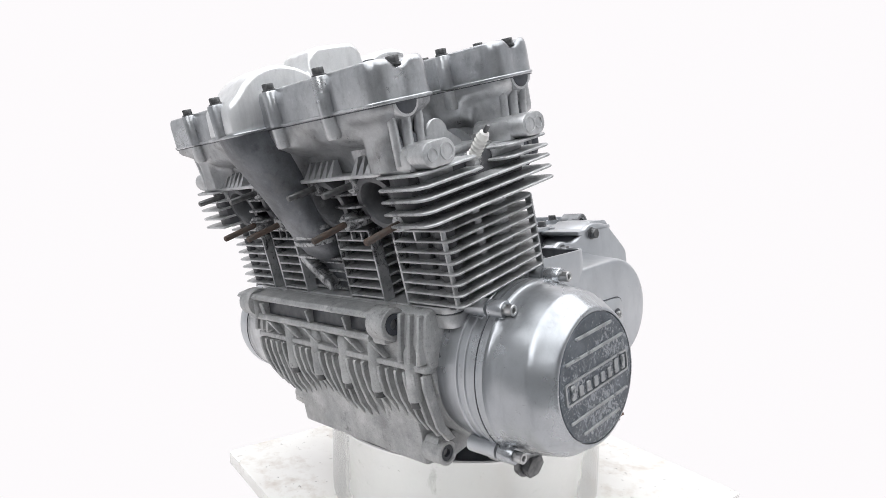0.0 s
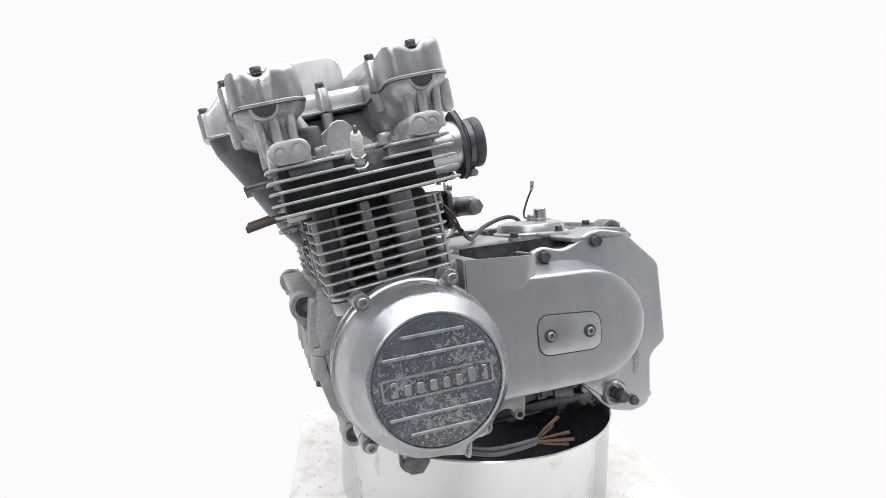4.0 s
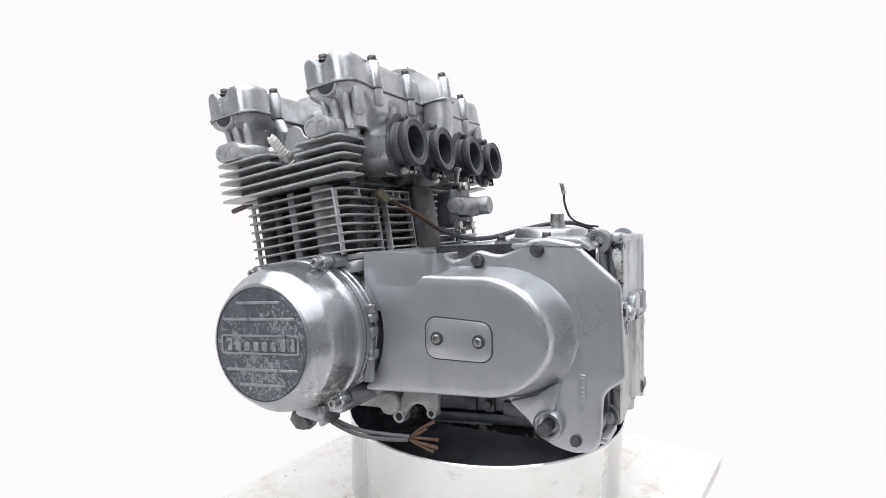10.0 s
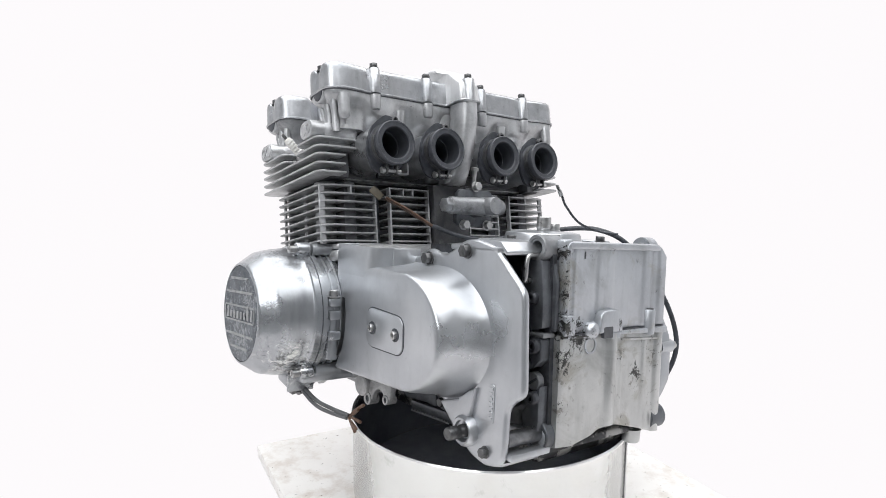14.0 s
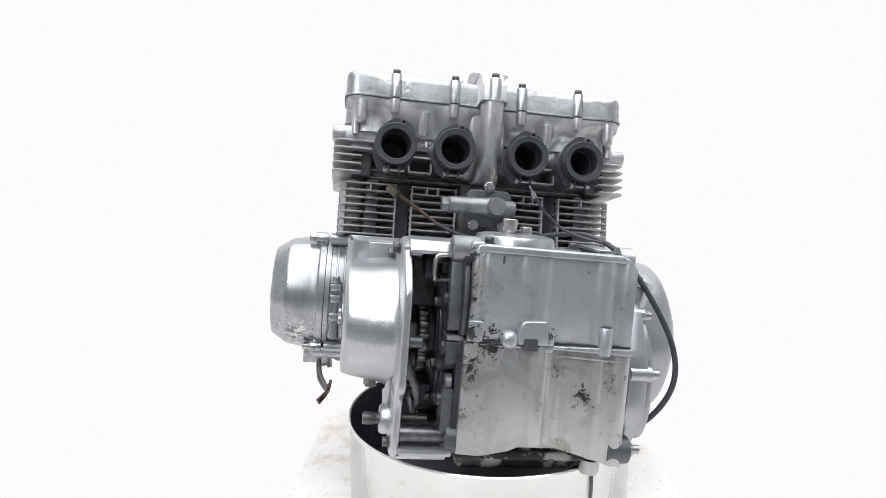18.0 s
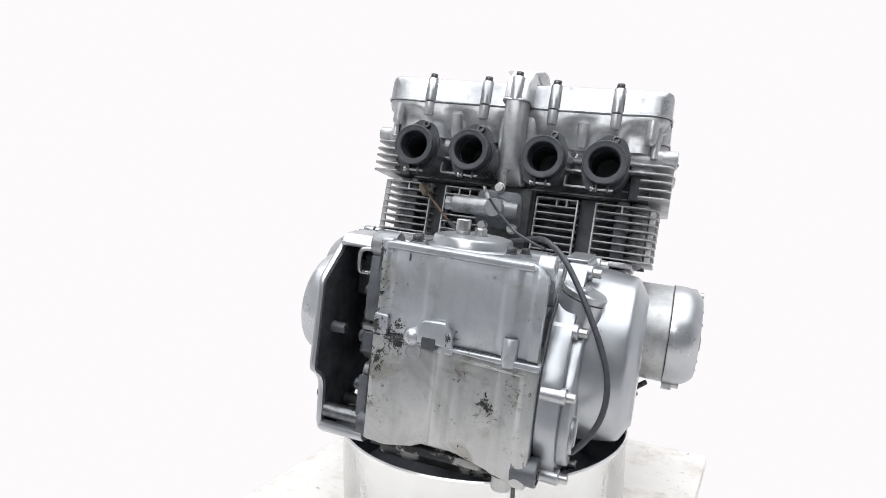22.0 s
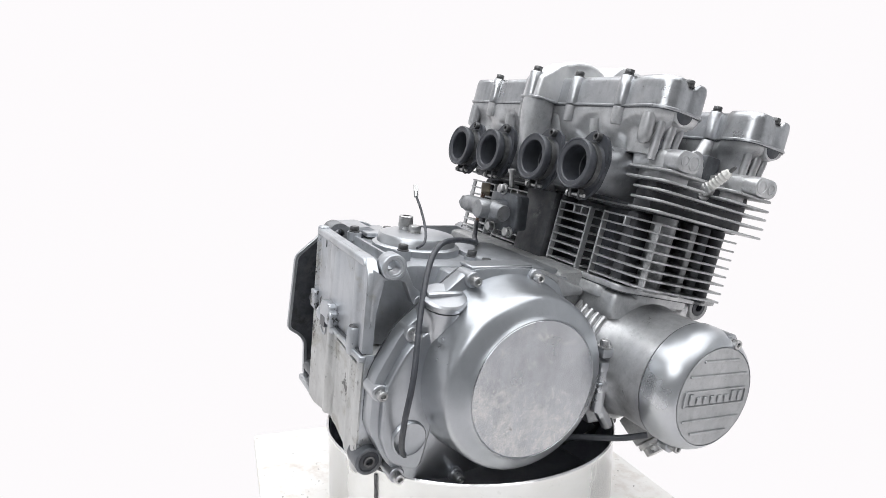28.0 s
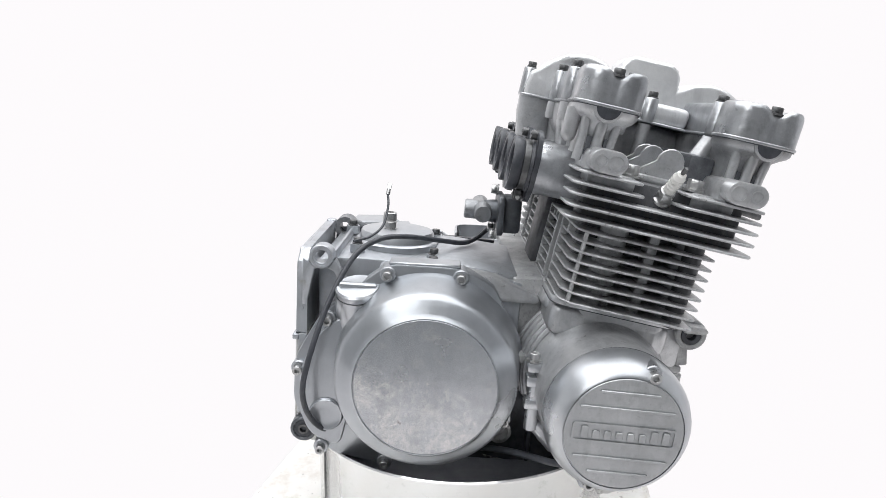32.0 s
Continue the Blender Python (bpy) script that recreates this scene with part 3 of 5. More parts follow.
    part("boss", lathe([(7.5, 88), (8.2, 92), (8.2, 115), (7, 117), (4, 117)], "z", 93, -207, 24), M_REAR, g)
    part("boss_top", lathe([(6.4, 116), (6.4, 117.6), (5.6, 118)], "z", 93, -207, 20), M_DARKSTEEL, g, "dark screw end in the boss")
    part("boss", prism([(-53.5, 96), (-38, 96), (-36.5, 115), (-39, 117.5), (-53, 118)], "y", -212.4, -203, 2.4, 3), M_REAR, g)
    part("slot", prism(round_rect(-22.5, -20.5, 176, 184, 0.9), "y", -206.8, -205, 0.2, 1), M_GRIME_SHADE, g, "short dark slot")
    part("top_lip", prism([(-48, 186.5), (106, 184.5), (110, 186), (106, 192), (-48, 194)], "y", -209.4, -204, 1.8, 3), M_REAR, g)
    part("wall_end", prism([(-56, 196), (-42, 197), (-40, 183), (-52, 178), (-56, 182)], "y", -208, -196, 3, 3), M_REAR, g)
    # mounting eyes at the rear: the upper pair bored through, the lower pair bushed
    for x0, x1, y, z, r, q, mat in ((-72, -44, -183.5, 186.3, 14, 7.2, M_DULL), (108, 124, -182, 186.5, 13.5, 7.0, M_REAR)):
        out = -1 if x0 < 0 else 1
        ring = [(q, x0 - x1), (r, x0 - x1), (r, -1), (r - 1, 0), (q + 3, 0), (q + 2.6, -0.8), (q + 0.8, -0.8), (q, -1.6), (q, x0 - x1)]
        part("mount_boss", placed(lathe(ring, "z", 0, 0, 32, (False, False)), along((x0 if out < 0 else x1, y, z), (out, 0, 0))), mat, engine, "bored mounting eye")
    for x0, x1, y, z, r in ((-66, -50, -190, -10.5, 16), (108, 134, -196, -16.4, 15)):
        out = -1 if x0 < 0 else 1
        at = along((x0 if out < 0 else x1, y, z), (out, 0, 0))
        ring_boss((x0 if out < 0 else x1, y, z), (out, 0, 0), r, r * 0.74, x1 - x0, M_DARKGREY, "mount_boss")
        rubber = part("bushing", placed(lathe([(r * 0.73, -14), (r * 0.73, -1.5), (r * 0.42, -1), (r * 0.4, -3)], "z", 0, 0, 24), at), M_RUBBER, engine, "black rubber bushing")
        part("sleeve", placed(lathe([(r * 0.41, -14), (r * 0.41, 0.5), (r * 0.26, 0.5), (r * 0.25, -10)], "z", 0, 0, 20), at), M_DARKSTEEL, rubber)
    part("mount_arm", prism([(-195, 179), (-190, 175), (-174, 176), (-167, 184), (-158, 166), (-148, 158), (-144, 148), (-150, 142), (-158, 148), (-168, 170), (-178, 174), (-190, 172), (-198, 130), (-203, 130), (-203, 184)], "x", 110, 121.5, 1.5), M_REAR, engine)
    ring_boss((122, -150, 150), (1, 0, 0), 6.5, 3.6, 12, M_REAR)
    part("mount_arm", prism([(-206, 96), (-196, 96), (-186, -6), (-186, -22), (-206, -22)], "x", 116, 124, 1.5), M_REAR, engine)
    part("mount_arm", prism([(-120, 188), (-150, 189), (-172, 195), (-174, 186), (-172, 177), (-150, 178), (-120, 176)], "x", -66, -58, 1.5), M_DULL, engine)
    # housings round the crank ends
    part("stator_housing", lathe([(60, -140), (78, -148), (81, -168), (81, -196), (84.5, -197), (84.5, -203)], "x", 119.5, 86.3, 72), M_STATOR, engine)
    part("gasket", lathe([(83.6, -203), (83.6, -204.2)], "x", 119.5, 86.3, 72), M_GRIME_SHADE, engine)
    part("ignition_housing", lathe([(74, 140), (72, 160), (69, 178), (67, 190), (66.5, 200), (66.8, 240), (67.8, 241)], "x", 121, 82.5, 72), M_CAST, engine)
    part("gasket", lathe([(67.4, 241), (67.4, 242)], "x", 122.2, 83.2, 72), M_GRIME_SHADE, engine)
    # curved cooling ribs beside the ignition housing
    for k in range(5):
        r = 82.5 - 1.9 * k
        pts = [(124 + 9.5 * k, 121 - r * math.cos(radians(t)), 82 + r * math.sin(radians(t))) for t in (-20, 5, 30, 55, 80, 100)]
        part("cooling_rib", tube(pts, 3.3, 8, 5), M_CAST, engine)
    part("shoulder", lathe([(86, 108), (80, 128), (74, 162), (67, 186)], "x", 121, 82, 64), M_CAST, engine)
    # clamp screws running down through lugs behind both crank housings
    for x, y, top, mat in ((185, 51, 108, M_COVER), (-188, 40, 112, M_STATOR)):
        for z0, z1 in ((top - 11, top), (top - 27, top - 15), (top - 52, top - 40)):
            part("screw_lug", box(x - 8, x + 8, y - 7, y + 12, z0, z1, 3), mat, engine)
        part("screw_lug", lathe([(7, top - 76), (6.5, top - 26)], "z", x, y + 3, 18), mat, engine)
        bolt(SOCKET_BOLT, (x, y, top), (0, 0, 1))
        part("screw_washer", lathe([(8, top), (8, top + 1.5)], "z", x, y, 20), M_STEEL, engine)
    part("pipe_port", placed(lathe([(13, -20), (13, 0), (9.5, 0), (9, -12)], "z", 0, 0, 28), along((152, 27, 6), (1, 0.1, 0))), M_STEEL, engine, "open steel pipe end")
    part("case_web", prism([(-30, 20), (30, 64), (52, 66), (66, 22), (98, -6), (118, -28), (70, -42), (40, -44), (-30, -30)], "x", 104, 126, 3), M_BAY, engine, "oily blue-black case end beside the clutch")
    part("case_rib", box(126, 132, 60, 66, -40, 20, 2), M_BAY, engine)
    bar((182, 56, 38), (176, 84, 4), (13, 13), M_COVER, "clamp_arm", engine, "", 4)


# ---- covers on both sides ----
def badge(cover, x, d, cy, cz, r, tilt, mat, mat_raised):
    """Badge disc with straight bars and a framed name plate (name drawn as plain blocks)."""
    m = Matrix.Translation((x, cy, cz)) @ Matrix.Rotation(radians(-90 if d < 0 else 90), 4, "Z") @ Matrix.Rotation(radians(tilt), 4, "Y") @ Matrix.Rotation(radians(90), 4, "X")
    disc = part("badge_plate", placed(lathe([(r, -3), (r, -0.6), (r - 0.6, 0)], "z", 0, 0, 72), m), mat, cover, "")
    for q, w in ((0.74, 0.5), (0.45, 0.80), (-0.45, 0.80), (-0.72, 0.52)):
        part("badge_bar", placed(prism(round_rect(-w * r, w * r, q * r - 1.5, q * r + 1.5, 1.4, 3), "z", -0.5, 1.6, 0.5, 1), m), mat_raised, disc)
    hw, hh = 0.87 * r, 0.175 * r
    outer, inner = round_rect(-hw, hw, -hh, hh, 3, 4), round_rect(-hw + 2, hw - 2, -hh + 2, hh - 2, 2, 4)
    rings = [[(p, q, z) for p, q in o] for o, z in ((outer, -0.3), (outer, 1.5), (inner, 1.5), (inner, -0.3))]
    part("name_frame", placed(loft(rings, (False, False)), m), mat_raised, disc)
    xs = np.linspace(-hw + 8, hw - 12, 8)
    for k, px in enumerate(xs):
        tall = 1.0 if k in (0, 6, 7) else 0.7
        part("name_block", placed(prism(round_rect(px, px + 6.6, -hh + 3.4, -hh + 3.4 + (2 * hh - 6.8) * tall, 1.6, 2), "z", -0.4, 1.7, 0.5, 1), m), mat_raised, disc)


def covers():
    cy, cz = 119.5, 86.3
    cover = part("stator_cover", lathe([(84.2, -204.3), (84.2, -212), (82.4, -213), (81.2, -214.5), (80.8, -224), (79.6, -235.5), (77.9, -245), (76.6, -251.4), (76.2, -253.2), (75.2, -255.6), (73.9, -257.6), (73.0, -258.9), (64.2, -271.8), (63.4, -273), (62.2, -274.4), (60.8, -275.2), (59.6, -275.2), (59.2, -273), (10, -273)], "x", cy, cz, 96), M_STATOR, engine, "rounded buffed alternator cover")
    badge(cover, -275.3, -1, cy, cz, 58.6, -3.0, M_BADGE, M_BADGE_RAISED)
    for y, z in ((84.8, 168.2), (171.7, 154.4), (175.2, 18.7), (65, 17.7)):
        d = Vector((0, y - cy, z - cz)).normalized()
        part("lug", placed(lathe([(8.5, 0), (8.5, 15), (7.5, 16.5)], "z", 0, 0, 20), along((-203.5, y, z), (-1, 0, 0))), M_STATOR, cover)
        bar((-211, y - d.y * 12, z - d.z * 12), (-211, y, z), (15, 13), M_COVER, "lug_web", cover, "", 3, (1, 0, 0))
        part("lug", placed(lathe([(8.2, 0), (8.2, 34)], "z", 0, 0, 20), along((-166, y, z), (-1, 0, 0))), M_COVER, engine)
        bolt(SOCKET_BOLT, (-220, y, z), (-1, 0, 0))
    # plug and outlet under the cover
    part("outlet", box(-218, -142, 58, 92, 4, 18, 5), M_COVER, engine)
    wire_box = part("wire_outlet", placed(box(-226, -194, -19, 19, -9, 11, 5), Matrix.Translation((0, 98, 4)) @ Matrix.Rotation(radians(9), 4, "X")), M_STATOR, engine, "small cable outlet box under the alternator cover")
    part("rim", placed(box(-227.5, -192.5, -21, -16, -10.5, 12.5, 2), Matrix.Translation((0, 98, 4)) @ Matrix.Rotation(radians(9), 4, "X")), M_STATOR, wire_box)
    part("drain_plug", placed(joined(lathe([(16, 0), (16, 6)], "z", 0, 0, 24), prism([(x * 13, y * 13) for x, y in HEX], "z", 5, 15, 1.2)), along((-190, 128, -12), (-1, 0.05, -0.25))), M_DARKSTEEL, engine, "large dark drain plug")
    part("drain_neck", lathe([(17, -10), (18, 4), (22, 26)], "z", -188, 126, 28), M_CASE, engine)
    part("drain_boss", placed(lathe([(20, -30), (18, 0), (16, 4)], "z", 0, 0, 28), along((-186, 126, -4), (-0.6, 0.05, -0.8))), M_CASE, engine)
    # seam ring and casting lines on the housing
    for x in (-176, -186):
        part("seam_ring", lathe([(80.8, x), (82.2, x - 1), (82.2, x - 2.5), (80.8, x - 3.5)], "x", cy, cz, 72, (False, False)), M_COVER, engine)
    # ignition cover
    iy, iz = 121.2, 82.8
    icover = part("ignition_cover", lathe([(67.8, 242.2), (68.2, 249), (67.4, 259), (64.6, 268), (61, 273.6), (57.5, 277.4), (55.5, 279), (54.6, 279.4), (54.2, 278), (10, 278)], "x", iy, iz, 96), M_COVER, engine, "rounded buffed ignition cover")
    badge(icover, 279.9, 1, iy, iz, 53.6, 2.0, M_BADGE_CLEAN, M_BADGE_CLEAN)
    for y, z, x in ((142.4, 137.9, 272), (101.5, 18.5, 255)):
        part("lug", placed(lathe([(9, 0), (9, x - 243), (8, x - 242)], "z", 0, 0, 20), along((242, y, z), (1, 0, 0))), M_STATOR, icover)
        bolt(SOCKET_BOLT, (x, y, z), (1, 0, 0))
    part("lug", placed(lathe([(10, 0), (10, 12), (8, 14)], "z", 0, 0, 20), along((242, 134, 19), (1, 0, 0))), M_COVER, icover)
    part("drain_plug", placed(joined(lathe([(15, 0), (15, 5)], "z", 0, 0, 24), prism([(x * 12, y * 12) for x, y in HEX], "z", 4, 14, 1.2)), along((197, 135, -13), (0.75, 0.1, -0.65))), M_STEEL, engine, "steel drain plug")
    part("drain_boss", placed(lathe([(20, -34), (17, 0)], "z", 0, 0, 28), along((196, 134.5, -11), (0.75, 0.1, -0.65))), M_CASE, engine)
    # clutch cover
    flange = softened_outline([(8, 172), (-29, 190), (-106, 190), (-128, 172), (-150, 152), (-178, 128), (-204, 78), (-205, 26), (-186, -10), (-160, -36), (-110, -44), (-50, -36), (-8, -22), (28, 20), (40, 60), (34, 120)], 84, 1)
    part("clutch_flange", prism(flange, "x", 125, 147, 2.2), M_CLUTCH, engine, "polished clutch case flange")
    part("gasket", prism(grown(flange, -0.6), "x", 122.5, 125), M_GRIME_SHADE, engine)
    cl = part("clutch_cover", lathe([(104, 144), (101.5, 148), (99.8, 156), (98.2, 168), (96.6, 180), (95.2, 190), (94.2, 195.5), (93.2, 198.6), (91.6, 200.8), (89.2, 202.6), (84, 205.6), (78, 208.8), (75.4, 210.4), (74, 212), (73.4, 212.6), (72.8, 211.8), (30, 211.8)], "x", -58.5, 81.5, 96), M_CLUTCH, engine, "large round polished clutch cover")
    part("face_disc", lathe([(72.4, 210), (72.4, 212.0), (71.8, 212.7), (50, 213.2), (20, 213.4)], "x", -58.5, 81.5, 80), M_FACE, cl, "mottled round centre face with a painted pale reflection")
    for y, z in ((-29, 181), (-106.4, 179.3), (-167.8, 125.6), (-198.5, 67.3), (33, 90), (30, 22), (-172, -26), (-100, -40)):
        part("lug", placed(lathe([(8.5, -24), (8.5, 0), (7.5, 1)], "z", 0, 0, 20), along((151, y, z), (1, 0, 0))), M_COVER, engine)
        bolt(SOCKET_BOLT, (152, y, z), (1, 0, 0))
    bar((132, -30, 191), (132, -106, 190), (26, 3.5), M_COVER, "cover_ledge", engine, "", 1.0, (0, 0, 1))
    part("brace", box(126, 142, -100, -36, 186, 190, 1), M_COVER, engine)
    # raised pad with a round boss behind the clutch dome
    pad = softened_outline([(-150, 134), (-176, 112), (-196, 70), (-196, 20), (-184, -8), (-150, -22), (-140, 30), (-146, 90)], 48, 2)
    part("shift_pad", prism(pad, "x", 146, 158, 4, 3), M_CLUTCH, engine)
    part("round_boss", lathe([(20, 150), (19, 160), (17.5, 161.5), (16, 160.6), (8, 160.6)], "x", -166, 18, 40), M_CLUTCH, engine)
    # oil filler
    part("filler_neck", placed(lathe([(26, -34), (25, -10), (24, 0)], "z", 0, 0, 40), along((148, -137, 156), (0.28, -0.05, 0.95))), M_COVER, engine)
    cap = part("filler_cap", placed(lathe([(23.5, 0), (24, 1), (24, 6), (22, 8)], "z", 0, 0, 40), along((148.5, -137, 157), (0.28, -0.05, 0.95))), M_COVER, engine, "round oil filler cap")
    part("grip", placed(box(-3.5, 3.5, -20, 20, 5, 11.5, 2.5), Matrix.Translation((148.5, -137, 157)) @ Matrix.Rotation(radians(16), 4, "Y")), M_COVER, cap)


def sprocket_side():
    plate = [(54, 170), (54, 150), (36, 110), (31, 86), (35, 45), (50, 13), (-96, 14), (-108, 2), (-131, -23), (-146, -33), (-170, -38), (-192, -33), (-197, -20), (-199, 26), (-207, 36),
             (-222, 45), (-217, 144), (-171, 186), (-140, 192), (-121, 189.5), (-108, 180), (-90, 172.5), (-76, 173.5), (-64, 178), (-54, 176), (-44, 169), (-28, 165)]
    plate = plate[::-1] if sum(a[0] * b[1] - b[0] * a[1] for a, b in zip(plate, plate[1:] + plate[:1])) < 0 else plate
    plate = softened_outline(plate, 220, 2)
    cover = part("sprocket_cover", loft([[(x, p, q) for p, q in grown(plate, d)] for d, x in ((-3.0, -112.5), (0.2, -112.5), (1.0, -114), (1.0, -116.5), (0.2, -118.6), (-1.4, -119.7), (-3.2, -120))]), M_COVER, engine, "long polished sprocket cover with a domed end")
    part("inner_face", prism(grown(plate, -3.2), "x", -112.4, -111.4), M_BAY, cover, "oily black inner face")
    # rim walls towards the case
    part("rim", prism([(-99, 167), (-99, 163), (-124, 181), (-140, 187), (-175, 184), (-184, 178), (-186, 182), (-175, 192), (-140, 194), (-123, 186)][::-1], "x", -114, -60, 1.2), M_COVER, cover)
    part("rim", prism([(-194, -30), (-190, -35), (-170, -38), (-146, -33), (-146, -29), (-170, -34), (-188, -31)], "x", -114, -62, 0.8), M_COVER, cover)
    part("rim", prism([(54, 170), (-28, 164), (-60, 162), (-60, 158), (-28, 160), (54, 166)], "x", -114, -60, 0.8), M_COVER, cover)
    # dome
    def front_edge(z):
        k = 89.5 ** 2 - (z - cz) ** 2
        return min(54.0, cy - math.sqrt(k)) if k > 0 else 54.0

    cy, cz = 119.5, 86.3
    rings = []
    for k, x in ((0, -118.6), (0.10, -120.4), (0.24, -124.2), (0.40, -131.5), (0.55, -141.5), (0.69, -153), (0.80, -162), (0.88, -167.4), (0.95, -171), (1.03, -173.5), (1.14, -175), (1.36, -175.9), (1.9, -176.4), (3.0, -176.6)):
        r, up, low = 91 - 18 * k, 75 - 11.5 * k, 73 - 10 * k
        mid = 86 + 4 * min(k, 1.0)
        ring = [(-85 + r * math.cos(radians(t)), mid + (up if t < 180 else low) * math.sin(radians(t))) for t in np.linspace(90, 270, 48)]
        ring += [(front_edge(z), z) for z in np.linspace(mid - low - 6 * min(k, 1.0), mid + up, 24)]
        rings.append([(x, p, q) for p, q in ring])
    part("dome", loft(rings, (False, True)), M_COVER, cover, "", 60)
    # open chute at the top of the cover
    side = [(-176.6, 54), (-176.6, -14), (-175.6, -20), (-173.4, -25), (-169.6, -29), (-164, -31.5), (-150, -33), (-150, -30), (-163, -28.5), (-168, -26), (-171.4, -22.4), (-173.2, -17), (-173.8, -12), (-173.8, 54)]
    rings = []
    for z, lean in ((178, 0), (170, -0.6), (160, -1.5), (148, -3), (132, -6), (112, -10)):
        rings.append([(x + (0.9 if z == 178 else 0.02 * (150 - z) if z < 150 else 0), y - (lean if y < 0 else 0), z - (0.02 * (54 - y) if z > 150 else 0)) for x, y in side])
    part("chute", joined(loft(rings), box(-151, -112, -33, -29.5, 120, 176.2, 1), box(-173.5, -112, 52, 55.5, 120, 178, 1)), M_COVER, cover, "", 60)
    # Black sheets paint the shade inside the open chute.
    part("chute_lining", joined(box(-162, -112, -27.2, -26.5, 120, 175), box(-162, -112, -27, 52, 118, 119), box(-112, -110, -27, 52, 118, 168)), M_GRIME_SHADE, cover, "black sheets in place of shade inside the chute")
    part("starter_end", lathe([(20, -150), (22, -146), (22, -100)], "x", 8, 140, 36), M_GRIME_SHADE, engine, "black starter end")
    # hatch
    hatch_out = [(-30, 110), (-92, 107), (-99, 100), (-99.5, 72), (-92, 64.5), (-30, 64.5), (-22.5, 72), (-22, 102)]
    ho = softened_outline(hatch_out, 56, 2)
    part("hatch_groove", prism(grown(ho, 0.7), "x", -175.4, -177.0, 0.2, 1), M_GAP_SHADE, cover, "black groove round the hatch")
    hatch = part("hatch", prism(grown(ho, -0.7), "x", -174, -178.2, 0.8), M_COVER, cover, "small rounded inspection hatch")
    for y, z in ((-36.5, 86.6), (-84.4, 86.2)):
        # This dark disc stands for the shaded recess round each screw.
        part("washer", placed(lathe([(7.4, -0.5), (7.4, 0.5), (6.6, 0.7)], "z", 0, 0, 24), along((-178.2, y, z), (-1, 0, 0))), M_GAP_SHADE, hatch, "dark ring in place of the shaded recess round the screw")
        part("screw", placed(socket_bolt_mesh(4.6, 3.6), along((-178.8, y, z), (-1, 0, 0))), M_STEEL, hatch)
    # fixing bolts, gear shaft, raised data plate
    for y, z in ((-61.5, 167), (-130, 179.5)):
        part("bolt_sleeve", placed(lathe([(9, 0), (9, 18)], "z", 0, 0, 24), along((-96, y, z - 2), (-1, 0, 0))), M_COVER, cover)
        part("bolt", placed(hex_bolt_mesh(7, 8), along((-120, y, z), (-1, 0, 0))), M_DARKSTEEL, cover)
    part("shaft_boss", placed(lathe([(17, 0), (16.5, 9), (14, 12), (11.5, 11), (10, 4)], "z", 0, 0, 36), along((-118, -143, -9), (-1, 0, 0))), M_COVER, cover)
    part("gear_shaft", placed(lathe([(7, -40), (7, 12), (6.2, 13), (6.2, 17), (7, 18), (7, 28), (6, 30)], "z", 0, 0, 24), along((-118, -143, -9), (-1, 0, 0))), M_DARKSTEEL, engine, "dark splined gear shaft")
    bolt(HEX_BOLT, (-119.5, -171.7, -24), (-1, 0, 0))
    dp = part("data_plate", prism(round_rect(-183, -174, 8, 48, 2, 2), "x", -121, -119.5, 0.6, 1), M_COVER, cover)
    for k in range(7):
        part("mark", box(-121.9, -120.8, -181, -176, 12 + 5 * k, 15 + 5 * k, 0.3, 1), M_COVER, dp)
    part("stiffener", prism([(-98, 12), (-112, 0), (-132, -16), (-150, 8), (-158, 40), (-146, 34), (-130, 22)], "x", -126, -119, 3), M_COVER, cover)
    # chain bay
    part("bay_wall", prism([(20, 180), (-150, 186), (-196, 184), (-200, -20), (20, -16)], "x", -60, -53.8), M_BAY, engine, "oil-blackened chain bay wall")
    teeth = []
    for k in range(17):
        a = 360 / 17 * k
        for da, r in ((-7, 35), (-3.5, 40.5), (3.5, 40.5), (7, 35)):
            teeth.append((-118 + r * math.cos(radians(a + da)), 80 + r * math.sin(radians(a + da))))
    sp = part("sprocket", prism(teeth, "x", -95, -84, 1.6), M_WORNSTEEL, engine, "worn dark chain sprocket")
    part("hub_nut", placed(prism([(x * 19, y * 19) for x, y in HEX], "z", 0, 13, 1.5), along((-92, -118, 80), (-1, 0, 0))), M_DARKSTEEL, sp)
    part("hub", lathe([(26, -85), (26, -58)], "x", -118, 80, 32), M_BAY, engine)
    seal = softened_outline([(-40, 134), (-120, 152), (-154, 146), (-172, 110), (-174, 56), (-158, 14), (-120, 6), (-40, 14)], 60, 2)
    part("seal_plate", prism(seal, "x", -72, -61, 2, 3), M_DARKGREY, engine, "dull grey output seal plate")
    part("seal_rim", prism(grown(seal, -6), "x", -75.5, -71, 1.6, 2), M_DARKGREY, engine)
    part("seal_dish", prism(grown(seal, -13), "x", -77, -75, 0.8, 2), M_BAY, engine)
    for y, z in ((-165, 128), (-173, 64), (-154, 20), (-140, 146)):
        part("lug", placed(lathe([(9, -2), (9, 9), (8, 10)], "z", 0, 0, 20), along((-66, y, z), (-1, 0, 0))), M_DARKGREY, engine)
        bolt(HEX_BOLT, (-76, y, z), (-1, 0, 0))
    part("release_arm", tube([(-62, -172, 152), (-84, -182, 152), (-88, -186, 156), (-88, -187, 172), (-84, -186, 178), (-70, -184, 179)], 2.6, 10, 6), M_STEEL, engine, "bent steel clutch arm")
    part("release_body", placed(joined(lathe([(17, 0), (17, 14), (13, 18), (13, 26)], "z", 0, 0, 28), box(-9, 9, -24, 24, 4, 12, 2)), along((-78, -128, 158), (-1, 0, 0))), M_BAY, engine, "oily clutch release body")
